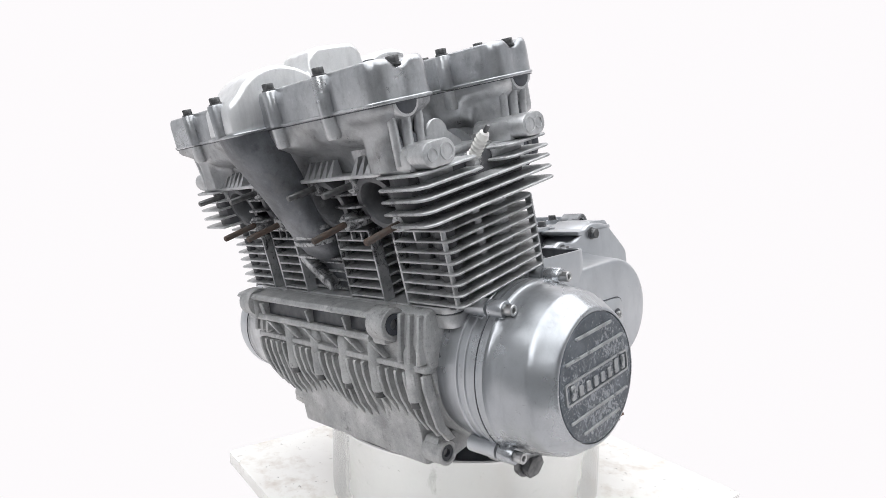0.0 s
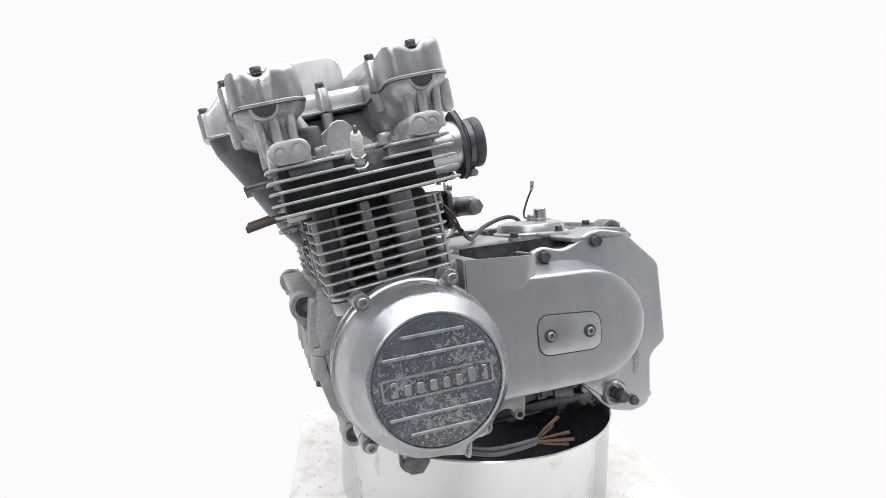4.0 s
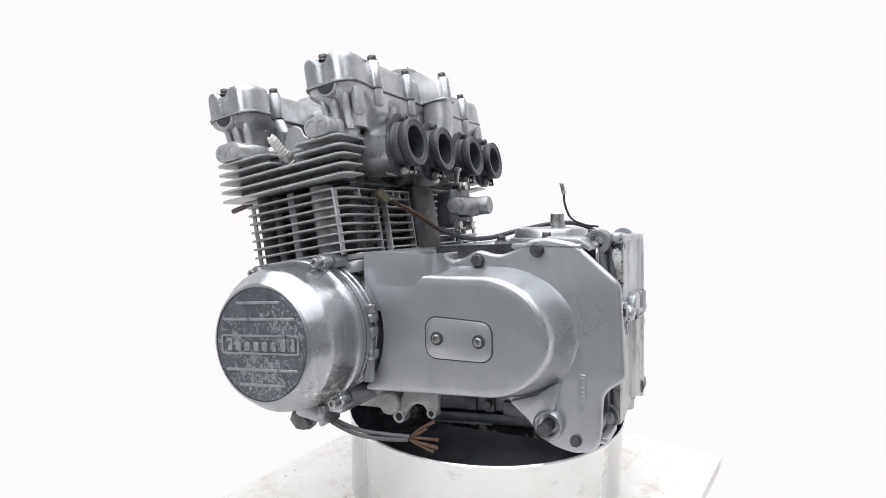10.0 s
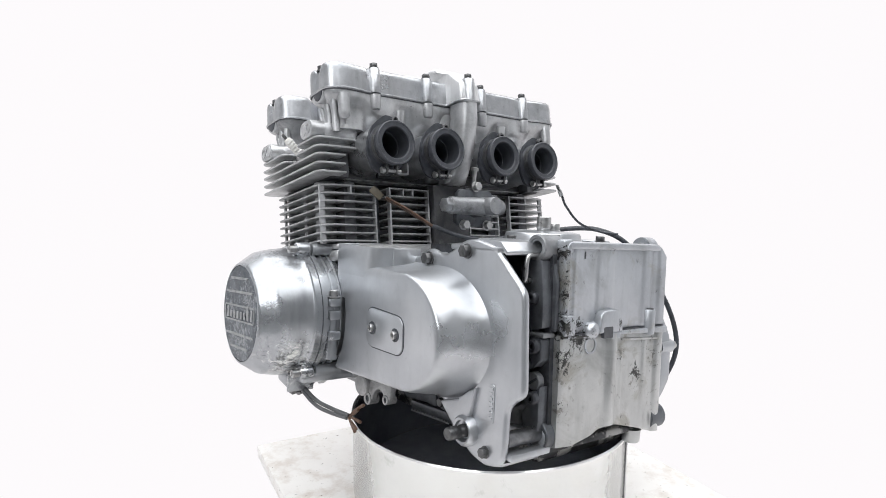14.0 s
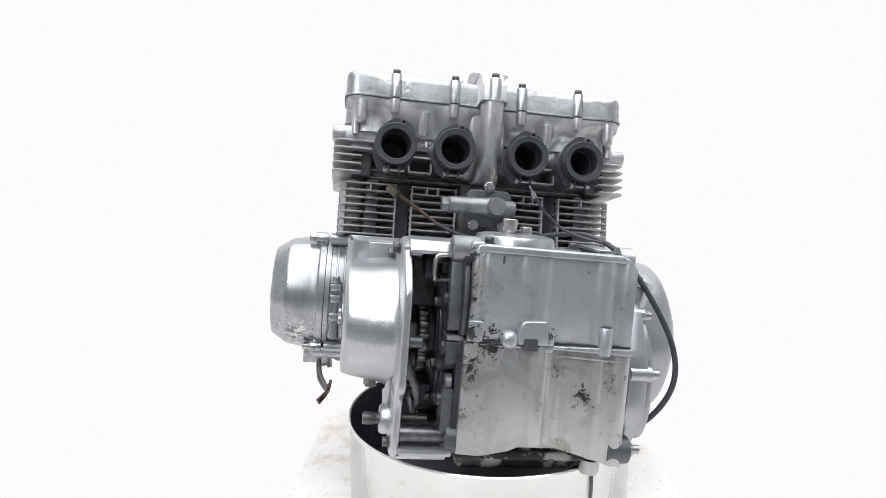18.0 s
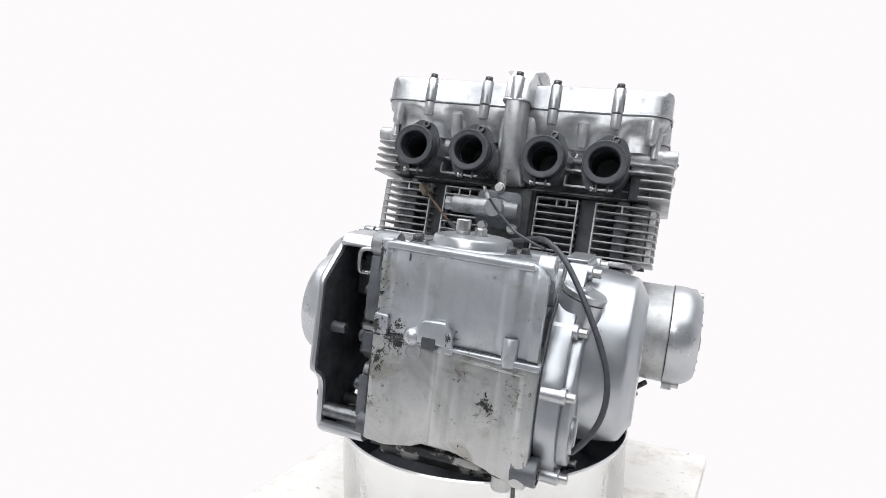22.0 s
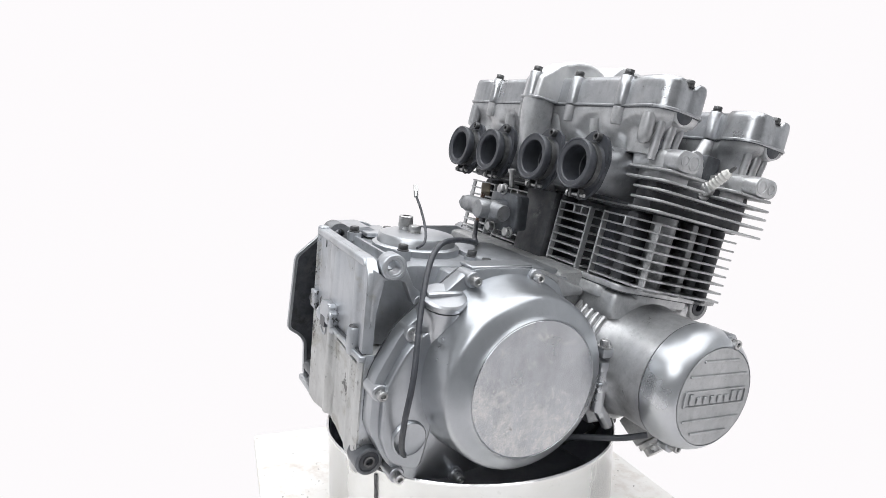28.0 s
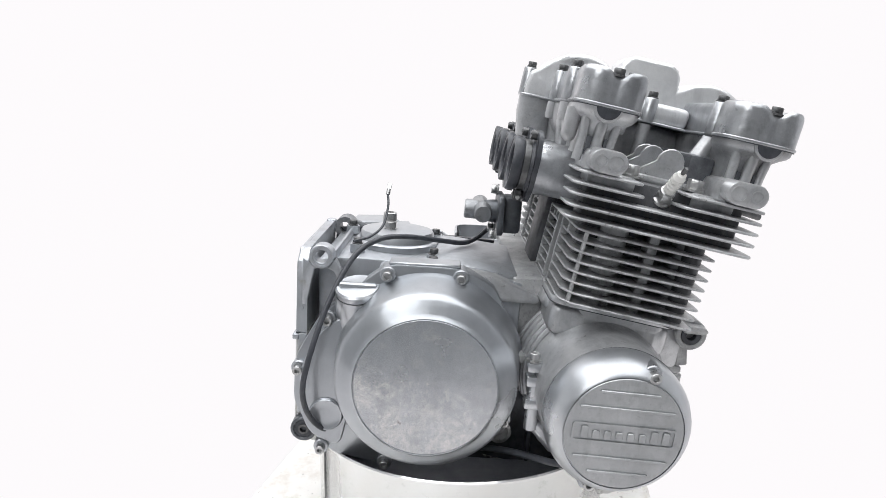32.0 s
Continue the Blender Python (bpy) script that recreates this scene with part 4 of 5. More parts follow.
    part("guard", joined(box(-110, -80, -142, -138, 118, 160, 1.5), box(-110, -80, -142, -112, 118, 122, 1.5)), M_BAY, engine, "pressed sheet chain guard")
    part("spacer", placed(lathe([(8.5, 0), (8.5, 52), (7, 54)], "z", 0, 0, 24), along((-112, -190, -8), (1, 0, 0))), M_WORNSTEEL, engine)
    part("spacer", placed(lathe([(6.5, 0), (6, 16), (5, 17), (3.2, 17), (3, 12)], "z", 0, 0, 20), along((-112, -190, 88), (1, 0, 0))), M_DARKGREY, engine)
    part("bottom_lip", box(-113, -58, -204, -190, -27, -19, 2.5), M_COVER, cover, "bright lower lip of the cover")
    # webs between the bay and the rear wall
    for pts in ([(-172, 176), (-192, 174), (-197, 128), (-197, 104), (-180, 98), (-172, 120), (-160, 168)], [(-180, 96), (-197, 92), (-197, 70), (-186, 60), (-178, 78)], [(-172, 10), (-197, 44), (-197, -10), (-178, -18)]):
        part("bay_web", prism(pts, "x", -72, -58, 2), M_DARKGREY, engine)
    # Dark grey plate covering the paler gearbox end.
    part("bay_web", prism([(-150, 176), (-196, 172), (-202, 150), (-202, 100), (-150, 99)], "x", -58.5, -52.6, 2), M_DARKGREY, engine, "dark grey plate over the gearbox end")
    part("joint_edge", box(-72, -54, -199, -150, 93.5, 98.5, 1.5), M_DULL, engine, "dull edge of the case joint")
    bar((-66, -158, 52), (-66, -192, 2), (10, 8), M_DARKGREY, "strut", engine, "", 2)
    slot = part("slotted_screw", placed(lathe([(10, -4), (10, 2), (9, 3)], "z", 0, 0, 24), along((-66, -184, 46), (-1, 0, 0))), M_DULL, engine, "large slotted screw")
    part("slot", placed(box(-7, 7, -1.2, 1.2, 2.2, 3.4), along((-66, -184, 46), (-1, 0, 0), 35)), M_GRIME_SHADE, slot)
    for y, z, r in ((-184, 134, 5), (-188, 84, 6), (-190, 30, 5)):
        part("boss", placed(lathe([(r + 2, -2), (r + 2, 6), (r, 8), (r * 0.5, 8), (r * 0.5, 4)], "z", 0, 0, 18), along((-70, y, z), (-1, 0, 0))), M_BAY, engine)
    part("mount_arm", prism([(-130, -14), (-196, -2), (-206, -12), (-200, -26), (-130, -26)], "x", -66, -58, 2), M_REAR, engine)
    # lugs and castings under the cover
    # Dark grey paints in shade below the cover as well as grime.
    part("case_skirt", prism([(60, 12), (46, -12), (20, -20), (-20, -16), (-100, -12), (-140, 6), (-140, 30), (60, 30)], "x", -88, -62, 2), M_DARKGREY, engine, "grimy case edge, darkened for shade below the cover")
    part("skirt_ledge", prism([(22, -24), (18, -36), (-112, -29), (-126, -18), (-112, -16)], "x", -82, -50, 1.5), M_DARKGREY, engine)
    bar((-82.5, 18, -36), (-82.5, -62, -31.5), (2.5, 2.5), M_DULL, "ledge_edge", engine, "", 0.6)
    web = [(26, 16), (29, 6), (38, -8), (40.5, -15), (37, -23), (30, -25), (24.5, -20), (22, -11), (16, -3), (9, 0.5), (0, -0.5), (-3.5, -7), (-6.5, -13), (-12, -14), (-16, -9), (-18.5, -1), (-19, 16)]
    part("hanger", prism(softened_outline(web, 64, 1), "x", -140, -131, 2.0, 3), M_CASE, engine, "thin cast web with two bored lugs")
    for y, z, r in ((32, -16.6, 8), (-10, -8.4, 6)):
        ring_boss((-142, y, z), (-1, 0, 0), r, r * 0.56, 14, M_CASE)
        # A black disc paints the depth of the hole.
        part("bore", placed(lathe([(r * 0.56, 0), (0.5, 0)], "z", 0, 0, 20), along((-140.5, y, z), (-1, 0, 0))), M_GAP_SHADE, engine, "black disc in place of shade in the bolt hole")
    for y, z, w in ((-38, -6, 8), (-62, -6, 7), (-92, -8, 14)):
        part("casting_lug", box(-92, -84, y - w, y + w, z - 9, z + 9, 3), M_DARKGREY, engine)
    bolt(HEX_BOLT, (-92, -62, -4), (-1, 0, 0))
    part("hose_union", placed(lathe([(14, 0), (14, 18), (12, 20)], "z", 0, 0, 28), along((-126, 43.5, -1.5), (-1, 0, 0))), M_CASE, engine)


# ---- cylinders ----

def fin_outline(v0, v1, x0, x1, r, notch_back, notch_front, rear=None):
    """Rounded plate with notches: (x from, x to, depth) along the back and the front edge."""
    q = rear or r
    out = arc(x0 + q, v0 + q, q, 180, 270, 7)
    for a, b, d in notch_back:
        out += [(a, v0), (a, v0 + d), (b, v0 + d), (b, v0)]
    out += arc(x1 - q, v0 + q, q, 270, 360, 7) + arc(x1 - r, v1 - r, r, 0, 90, 5)
    for a, b, d in notch_front[::-1]:
        out += [(b, v1), (b, v1 - d), (a, v1 - d), (a, v1)]
    return out + arc(x0 + r, v1 - r, r, 90, 180, 5)


def cylinders():
    part("cylinder_base", in_block(prism(fin_outline(-59, 75, CX - 182, CX + 176, 16, (), ()), "z", 1, 8, 1.2)), M_CAST, engine)
    part("cylinder_seat", in_block(box(100, CX + 170, -54, 72, -34, 0.2, 9, 3)), M_CAST, engine, "pale case wall under the cylinders")
    part("gasket", in_block(prism(round_rect(CX - 181, CX + 175, -58.4, 74.4, 14), "z", 0.1, 1.3)), M_GRIME_SHADE, engine)
    # Barrels and fill are coloured dark so the fin gaps look shaded.
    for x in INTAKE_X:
        part("cylinder_barrel", in_block(lathe([(40, 6), (40, 93)], "z", x, 8, 40)), M_BARREL, engine, "cylinder barrel, black for the shade between the fins")
    part("barrel_core", in_block(box(CX - 158, CX + 158, -22, 40, 6, 92, 4)), M_BARREL, engine, "dark fill in place of shade between the barrels")
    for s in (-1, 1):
        part("barrel_core", in_block(box(CX + s * 154 - 10, CX + s * 154 + 10, -50, 70, 6, 92, 6)), M_BARREL, engine, "dark fill in place of shade beside the outer barrel")
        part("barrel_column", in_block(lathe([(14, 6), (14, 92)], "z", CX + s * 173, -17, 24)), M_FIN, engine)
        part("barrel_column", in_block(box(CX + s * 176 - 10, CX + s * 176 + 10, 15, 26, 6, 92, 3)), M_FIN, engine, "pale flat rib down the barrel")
        part("barrel_column", in_block(lathe([(11, 6), (11, 92)], "z", CX + s * 170, 55, 24)), M_DULL, engine)
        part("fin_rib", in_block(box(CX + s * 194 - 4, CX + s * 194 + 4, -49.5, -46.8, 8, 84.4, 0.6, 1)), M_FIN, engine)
    part("chain_tunnel", in_block(box(-26, 42, -52, 60, 6, 93, 5)), M_BARREL, engine, "chain tunnel wall, darkened for shade behind the fins")
    out = fin_outline(-58, 77.5, CX - 200.5, CX + 202, 6, ((-113, -93, 30), (-27, 43, 20), (102, 124, 30)), ((-119, -84, 30), (-27, 57, 12), (106, 131, 30)), 20)
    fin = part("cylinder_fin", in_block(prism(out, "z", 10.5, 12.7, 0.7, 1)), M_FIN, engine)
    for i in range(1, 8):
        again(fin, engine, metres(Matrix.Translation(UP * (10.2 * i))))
    # upright ribs at the windows
    for x in (-114.5, -91.5, -28.5, 44.5, 100.5, 125.5):
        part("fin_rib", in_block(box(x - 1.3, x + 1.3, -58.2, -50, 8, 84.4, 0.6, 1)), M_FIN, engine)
    # Black sheets across the gaps, coloured as the shade between the cylinders.
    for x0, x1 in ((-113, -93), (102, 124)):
        part("window_back", in_block(box(x0, x1, -30, -26, 8, 90, 0.5, 1)), M_GAP_SHADE, engine, "black sheet in place of shade between the cylinders")
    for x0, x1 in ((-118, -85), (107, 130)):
        part("window_back", in_block(box(x0, x1, 44, 48, 8, 90, 0.5, 1)), M_GAP_SHADE, engine, "black sheet in place of shade between the cylinders")
    for x in (-184, -119.6, -83.4, -28, 57.6, 105.4, 131.6):
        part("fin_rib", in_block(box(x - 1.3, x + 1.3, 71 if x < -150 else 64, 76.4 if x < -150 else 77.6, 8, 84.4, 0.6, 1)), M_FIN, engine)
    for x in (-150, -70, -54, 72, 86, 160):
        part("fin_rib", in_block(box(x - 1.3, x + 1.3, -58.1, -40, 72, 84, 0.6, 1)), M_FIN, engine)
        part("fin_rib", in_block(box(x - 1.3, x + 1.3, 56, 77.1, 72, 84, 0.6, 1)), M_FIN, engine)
    for s in (-1, 1):
        for v, r in ((62, 10),):
            part("stud_column", in_block(lathe([(r, 6), (r, 92)], "z", CX + s * 180, v, 20)), M_BARREL, engine)
    # cast number strip, unreadable
    strip = part("number_strip", in_block(box(CX - 193, CX - 184, -30, 32, 2, 10, 1, 1)), M_FIN, engine)
    for k in range(7):
        part("mark", in_block(box(CX - 194, CX - 192.8, -26 + 8 * k, -21 + 8 * k, 3.4, 8.6, 0.4, 1)), M_FIN, strip)
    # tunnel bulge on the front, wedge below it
    # Its dark colour holds shade under the tunnel as well as soot.
    part("tunnel_wall", in_block(box(-27, 56, 48, 63, 8, 92, 3)), M_SOOT_SHADE, engine, "wall under the chain tunnel, darkened for soot and shade")
    part("tunnel_web", in_block(prism([(56, 52), (52, 54), (8, 22), (8, 12), (12, 12), (56, 46)], "y", 60, 77, 1.2)), M_FIN, engine)
    part("tunnel_web", in_block(prism([(-27, 50), (57, 50), (57, 53), (-27, 53)], "y", 60, 78, 0.8)), M_FIN, engine)


# ---- head ----
CAM_BANKS = {1: (62, 120, 51, 119, 89), -1: (-90, -30, -92, -30, -60.5)}      # inner walls, swollen ends, end bolt
END_X = 192.5                                                                  # end bolts from the middle


def bank_outline(side, notched=True):
    """Plan of one cam box: straight walls, swollen rounded ends, a recess for each end bolt; counter-clockwise."""
    v0, v1, e0, e1, vb = CAM_BANKS[side]
    m0, m1 = v0 + 1.5, v1 - 1.5
    end = [(142, m0), (150, m0 - 0.3 * (m0 - e0)), (158, e0 + 1), (170, e0)] + arc(200 - 19, e0 + 19, 19, -84, -12, 7)
    if notched:
        end += [(200 - 2.2 * math.exp(-(d / 6.0) ** 2), vb + d) for d in (-12, -9, -6.5, -4, -2, 0, 2, 4, 6.5, 9, 12)]
    end += arc(200 - 15, e1 - 15, 15, 12, 84, 6) + [(170, e1), (158, e1 - 1), (150, m1 + 0.3 * (e1 - m1)), (142, m1)]
    right = [(CX + x, v) for x, v in end]
    left = [(CX - x, v) for x, v in end[::-1]]
    return right + left


def cam_housing(side):
    """The casting under a cam box: the same plan at the gasket, drawn in below, swelling round the bucket bores."""
    v0, v1, e0, e1, vb = CAM_BANKS[side]
    base = softened_outline(bank_outline(side, False), 260, 1)
    c_mid, c_end = (v0 + v1) / 2, (e0 + e1) / 2
    rings = []
    for u, wide, slim, end, reach in ((143, 0.24, 0.22, 0.58, 0.91), (150, 0.34, 0.26, 0.57, 0.91), (156, 0.54, 0.31, 0.57, 0.912), (161, 0.71, 0.37, 0.575, 0.914), (166, 0.83, 0.44, 0.585, 0.917), (172, 0.91, 0.54, 0.61, 0.922),
                                      (177, 0.95, 0.64, 0.67, 0.932), (182, 0.97, 0.76, 0.79, 0.952), (187, 0.985, 0.90, 0.93, 0.98), (191, 0.99, 0.97, 0.985, 0.992), (196.6, 0.99, 0.985, 0.99, 0.995)):
        ring = []
        u = 196.6 - (196.6 - u) * (0.84 if side < 0 else 0.72 if u > 143 else 1.0)
        back = -16 * min(1.0, max(0.0, (178 - u) / 16)) if side > 0 else 0.0
        for x, v in base:
            far = min(1.0, max(0.0, (abs(x - CX) - 150) / 14))
            swell = max(math.exp(-((x - xi) / 27) ** 4) for xi in INTAKE_X)
            k = slim + (wide - slim) * swell
            k += (end - k) * far
            c = c_mid + (c_end - c_mid) * far
            ring.append((CX + (x - CX) * reach, c + (v - c) * k + back * (1 - far), u))
        rings.append(ring)
    return loft(rings)


def head():
    back = [(-166, 178, 38)]
    frnt = [(-150, 162, 36)]
    full = fin_outline(-78, 106, CX - 212, CX + 212, 11, back, frnt)
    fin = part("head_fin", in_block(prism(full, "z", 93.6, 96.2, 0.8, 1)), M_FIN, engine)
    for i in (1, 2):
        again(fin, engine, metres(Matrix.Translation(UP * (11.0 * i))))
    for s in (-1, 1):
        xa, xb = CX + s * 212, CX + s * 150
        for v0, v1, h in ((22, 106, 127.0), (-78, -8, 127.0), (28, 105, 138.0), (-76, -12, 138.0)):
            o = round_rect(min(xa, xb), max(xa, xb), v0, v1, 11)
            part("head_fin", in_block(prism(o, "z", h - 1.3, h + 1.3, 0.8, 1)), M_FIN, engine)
        part("end_core", in_block(box(CX + s * 172 - 14, CX + s * 172 + 14, -60, 95, 92, 139, 5)), M_BARREL, engine, "core darkened for shade between the fins")
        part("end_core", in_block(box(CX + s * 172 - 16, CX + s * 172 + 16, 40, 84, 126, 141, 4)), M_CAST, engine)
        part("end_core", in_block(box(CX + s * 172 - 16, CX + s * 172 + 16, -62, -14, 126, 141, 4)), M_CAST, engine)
    # Head core darkened to paint the shade behind its fins.
    part("head_core", in_block(box(CX - 165, CX + 165, -38, 62, 90, 139, 4)), M_BARREL, engine, "cylinder head casting, darkened for shade between the fins")
    part("head_deck", in_block(box(CX - 168, CX + 168, -44, 74, 138, 146, 3)), M_CAST, engine)
    part("front_ledge", in_block(box(CX - 156, CX + 156, 56, 98, 138.5, 142.5, 1.2)), M_CAST, engine)
    # Soot and the shade below the housing are both in this dark colour.
    part("front_wall", in_block(box(CX - 156, CX + 156, 40, 66, 141, 176, 4)), M_SOOT_SHADE, engine, "wall under the front cam housing, darkened for soot and shade")
    # bridge between tunnels for the chain
    part("chain_housing", in_block(prism([(-80, 150), (-50, 96), (60, 90), (84, 96), (112, 165), (122, 197), (-86, 197)], "x", CX - 27, CX + 29, 8, 3)), M_CAST, engine)
    for s, v_c in ((1, 91), (-1, -60)):
        v0, v1, e0, e1, vb = CAM_BANKS[s]
        part("cam_housing", in_block(cam_housing(s)), M_FRONT if s > 0 else M_CAST, engine, "smooth cast cam housing", 55)
        for x in (-84, 96):
            if s < 0:
                part("strut", in_block(placed(lathe([(5, -40), (7, -32), (7.5, -8)], "z", 0, 0, 16), along((x, v_c - 22, 192), (0, -0.15, 1)))), M_CAST, engine)
        for e in (-1, 1):
            xe = CX + e * 198
            moon = vb + 1.5 * s
            part("half_moon_rim", in_block(prism(arc(moon, 198.6, 14.5, 180, 360, 16), "x", xe - e * 10, xe + e * 1.6, 1.2)), M_CAST, engine)
            part("half_moon_plug", in_block(prism(arc(moon, 198.2, 11.6, 180, 360, 16), "x", xe - e * 6, xe + e * 2.4, 0.8)), M_RUBBER, engine, "black rubber half-moon plug")
            vn = (e0 + e1) / 2
            for dv, w in ((-15, 4.5), (0, 5.5), (13, 4)):
                part("end_rib", in_block(tube([(CX + e * 186, vn + dv * 1.1, 187), (CX + e * 186, vn + dv * 1.05, 178), (CX + e * 184.5, vn + dv, 166), (CX + e * 184, vn + dv, 146)], w, 12, 5)), M_CAST, engine)
            # Dark pads painted as the shaded hollows between the end ribs.
            for dv in (-8, 9):
                part("end_pocket", in_block(box(CX + e * 184.3 - 1.4, CX + e * 184.3 + 1.4, vn + dv - 3, vn + dv + 3, 152, 170, 1.2, 2)), M_SOOT_SHADE, engine, "dark pad in place of shade between the ribs")
            if s < 0:
                part("hanging_boss", in_block(lathe([(3, 160), (6.5, 163), (7.5, 168), (7.5, 192)], "z", CX + e * 178, e0 + 4, 20)), M_CAST, engine)
            # paired side bosses
            big, small = (71, 88) if s > 0 else (-45, -58.5)
            xa, xb = CX + e * 150, CX + e * 214
            o = arc(max(big, small), 151, 11, -90, 90, 10) + arc(min(big, small), 151, 11, 90, 270, 10)
            boss = part("side_boss", in_block(prism(o, "x", min(xa, xb), max(xa, xb), 2)), M_CAST, engine)
            part("boss_block", in_block(box(min(CX + e * 150, CX + e * 198), max(CX + e * 150, CX + e * 198), min(big, small) - 12, max(big, small) + 12, 138, 160, 6)), M_CAST, engine)
            for vv, rr in ((big, 8), (small, 6.2)):
                part("plug_ring", in_block(lathe([(rr, xb - e * 1), (rr, xb + e * 0.8), (rr - 1.4, xb + e * 0.8), (rr - 1.7, xb - e * 0.3), (rr - 4, xb + e * 0.2), (1, xb + e * 0.4)], "x", vv, 151, 24)), M_CAST, boss)
            nut_v = 46 if s > 0 else -18
            part("head_nut", in_block(placed(joined(lathe([(11, 0), (11, 2.2)], "z", 0, 0, 24), prism([(x * 8, y * 8) for x, y in HEX], "z", 2, 12, 1)), Matrix.Translation((CX + e * 172, nut_v, 141)))), M_STEEL, engine, "steel head nut on a washer")
    # fins in the plug valley
    for x in (-150, -92, -68, 80, 104, 162):
        o = [(-8, 144), (40, 144), (38, 160)] + arc(22, 162, 14, 0, 180, 8) + [(0, 156), (-8, 150)]
        part("valley_fin", in_block(prism(o, "x", x - 1.6, x + 1.6, 0.8, 1)), M_CAST, engine)
    # row of small teeth above the exhaust ports
    for x0 in (-150, -72, 42, 108):
        for k in range(5):
            x = x0 + 10 * k
            part("tooth", in_block(loft([[(x - 4, 84, 142), (x + 4, 84, 142), (x + 4, 98, 142), (x - 4, 98, 142)], [(x - 1, 84, 157), (x + 1, 84, 157), (x + 1, 88, 157), (x - 1, 88, 157)]])), M_CAST, engine)
    # exhaust side
    for x in INTAKE_X:
        m = along((x, 88, 113), (0, 0.97, -0.25))
        part("exhaust_port", in_block(placed(lathe([(31, -40), (29, -4), (28, 0), (22, 0), (20.5, -3), (18, -26), (2, -30)], "z", 0, 0, 36), m)), M_BARREL, engine, "sooty open exhaust port")
        for dx, du, rusty in ((26, 20, False), (-30, -17, True)):
            px = x + dx
            px = -38 if -38 < px < CX else 52 if CX <= px < 52 else px
            p = Vector((px, 86, 113 + du))
            part("stud_boss", in_block(placed(lathe([(10, -30), (9, 6), (7.5, 9)], "z", 0, 0, 20), along(p, (0, 1, -0.06)))), M_FIN, engine)
            part("exhaust_stud", in_block(placed(lathe([(3.3, 0), (3.3, 48 if rusty else 40), (2.6, 49 if rusty else 41)], "z", 0, 0, 12), along(p, (0, 1, -0.06 if du > 0 else -0.12)))), M_RUST if rusty else M_DARKSTEEL, engine, "rusty exhaust stud" if rusty else "dark steel exhaust stud")
    for xm in (-84, 96):
        for k in range(3):
            o = round_rect(xm - 19, xm + 19, 60, 98 - 3 * k, 8, 3)
            part("head_fin", in_block(prism(o, "z", 98 + 12 * k, 100.4 + 12 * k, 0.7, 1)), M_FIN, engine)
    # chain tunnel down the front: tapered, with a clamp joint
    rings = []
    for u, vc, rx, rv in ((200, 122, 34, 30), (180, 118, 34, 29), (160, 109, 33, 28), (135, 98, 32, 26), (108, 88, 32, 24), (86, 80, 32, 22), (70, 75, 32, 20), (58, 70, 30, 17), (48, 64, 24, 12)):
        rings.append([(CX + 0.86 * rx * math.copysign(abs(math.cos(a)) ** 0.75, math.cos(a)), vc + rv * math.copysign(abs(math.sin(a)) ** 0.8, math.sin(a)), u) for a in np.linspace(0, 2 * math.pi, 40, endpoint=False)])
    part("front_tunnel", in_block(loft(rings)), M_SOOT_SHADE, engine, "tapered cam chain tunnel", 60)
    for u in (90, 82, 74):
        part("tunnel_joint", in_block(prism([(CX + 30 * math.cos(a), 80 + 21 * math.sin(a)) for a in np.linspace(0, 2 * math.pi, 36, endpoint=False)], "z", u - 2.4, u + 2.4, 1)), M_FIN, engine)
    rings = []
    for u, vc, rx, rv in ((200, -104, 16, 20), (180, -103, 15, 20), (150, -97, 15, 20), (125, -88, 15, 20), (104, -74, 17, 20), (92, -66, 18, 18)):
        rings.append([(CX + 1 + rx * math.copysign(abs(math.cos(a)) ** 0.7, math.cos(a)), vc + rv * math.copysign(abs(math.sin(a)) ** 0.8, math.sin(a)), u) for a in np.linspace(0, 2 * math.pi, 36, endpoint=False)])
    part("rear_tunnel", in_block(loft(rings)), M_CAST, engine, "cam chain tunnel on the intake side", 60)


def narrowed(bm):
    """The chain arch is slimmer behind the rear cam than before the front one."""
    for v in bm.verts:
        if v.co.y < -84:
            v.co.x = CX + 1 + (v.co.x - CX - 1) * 0.62
    return bm


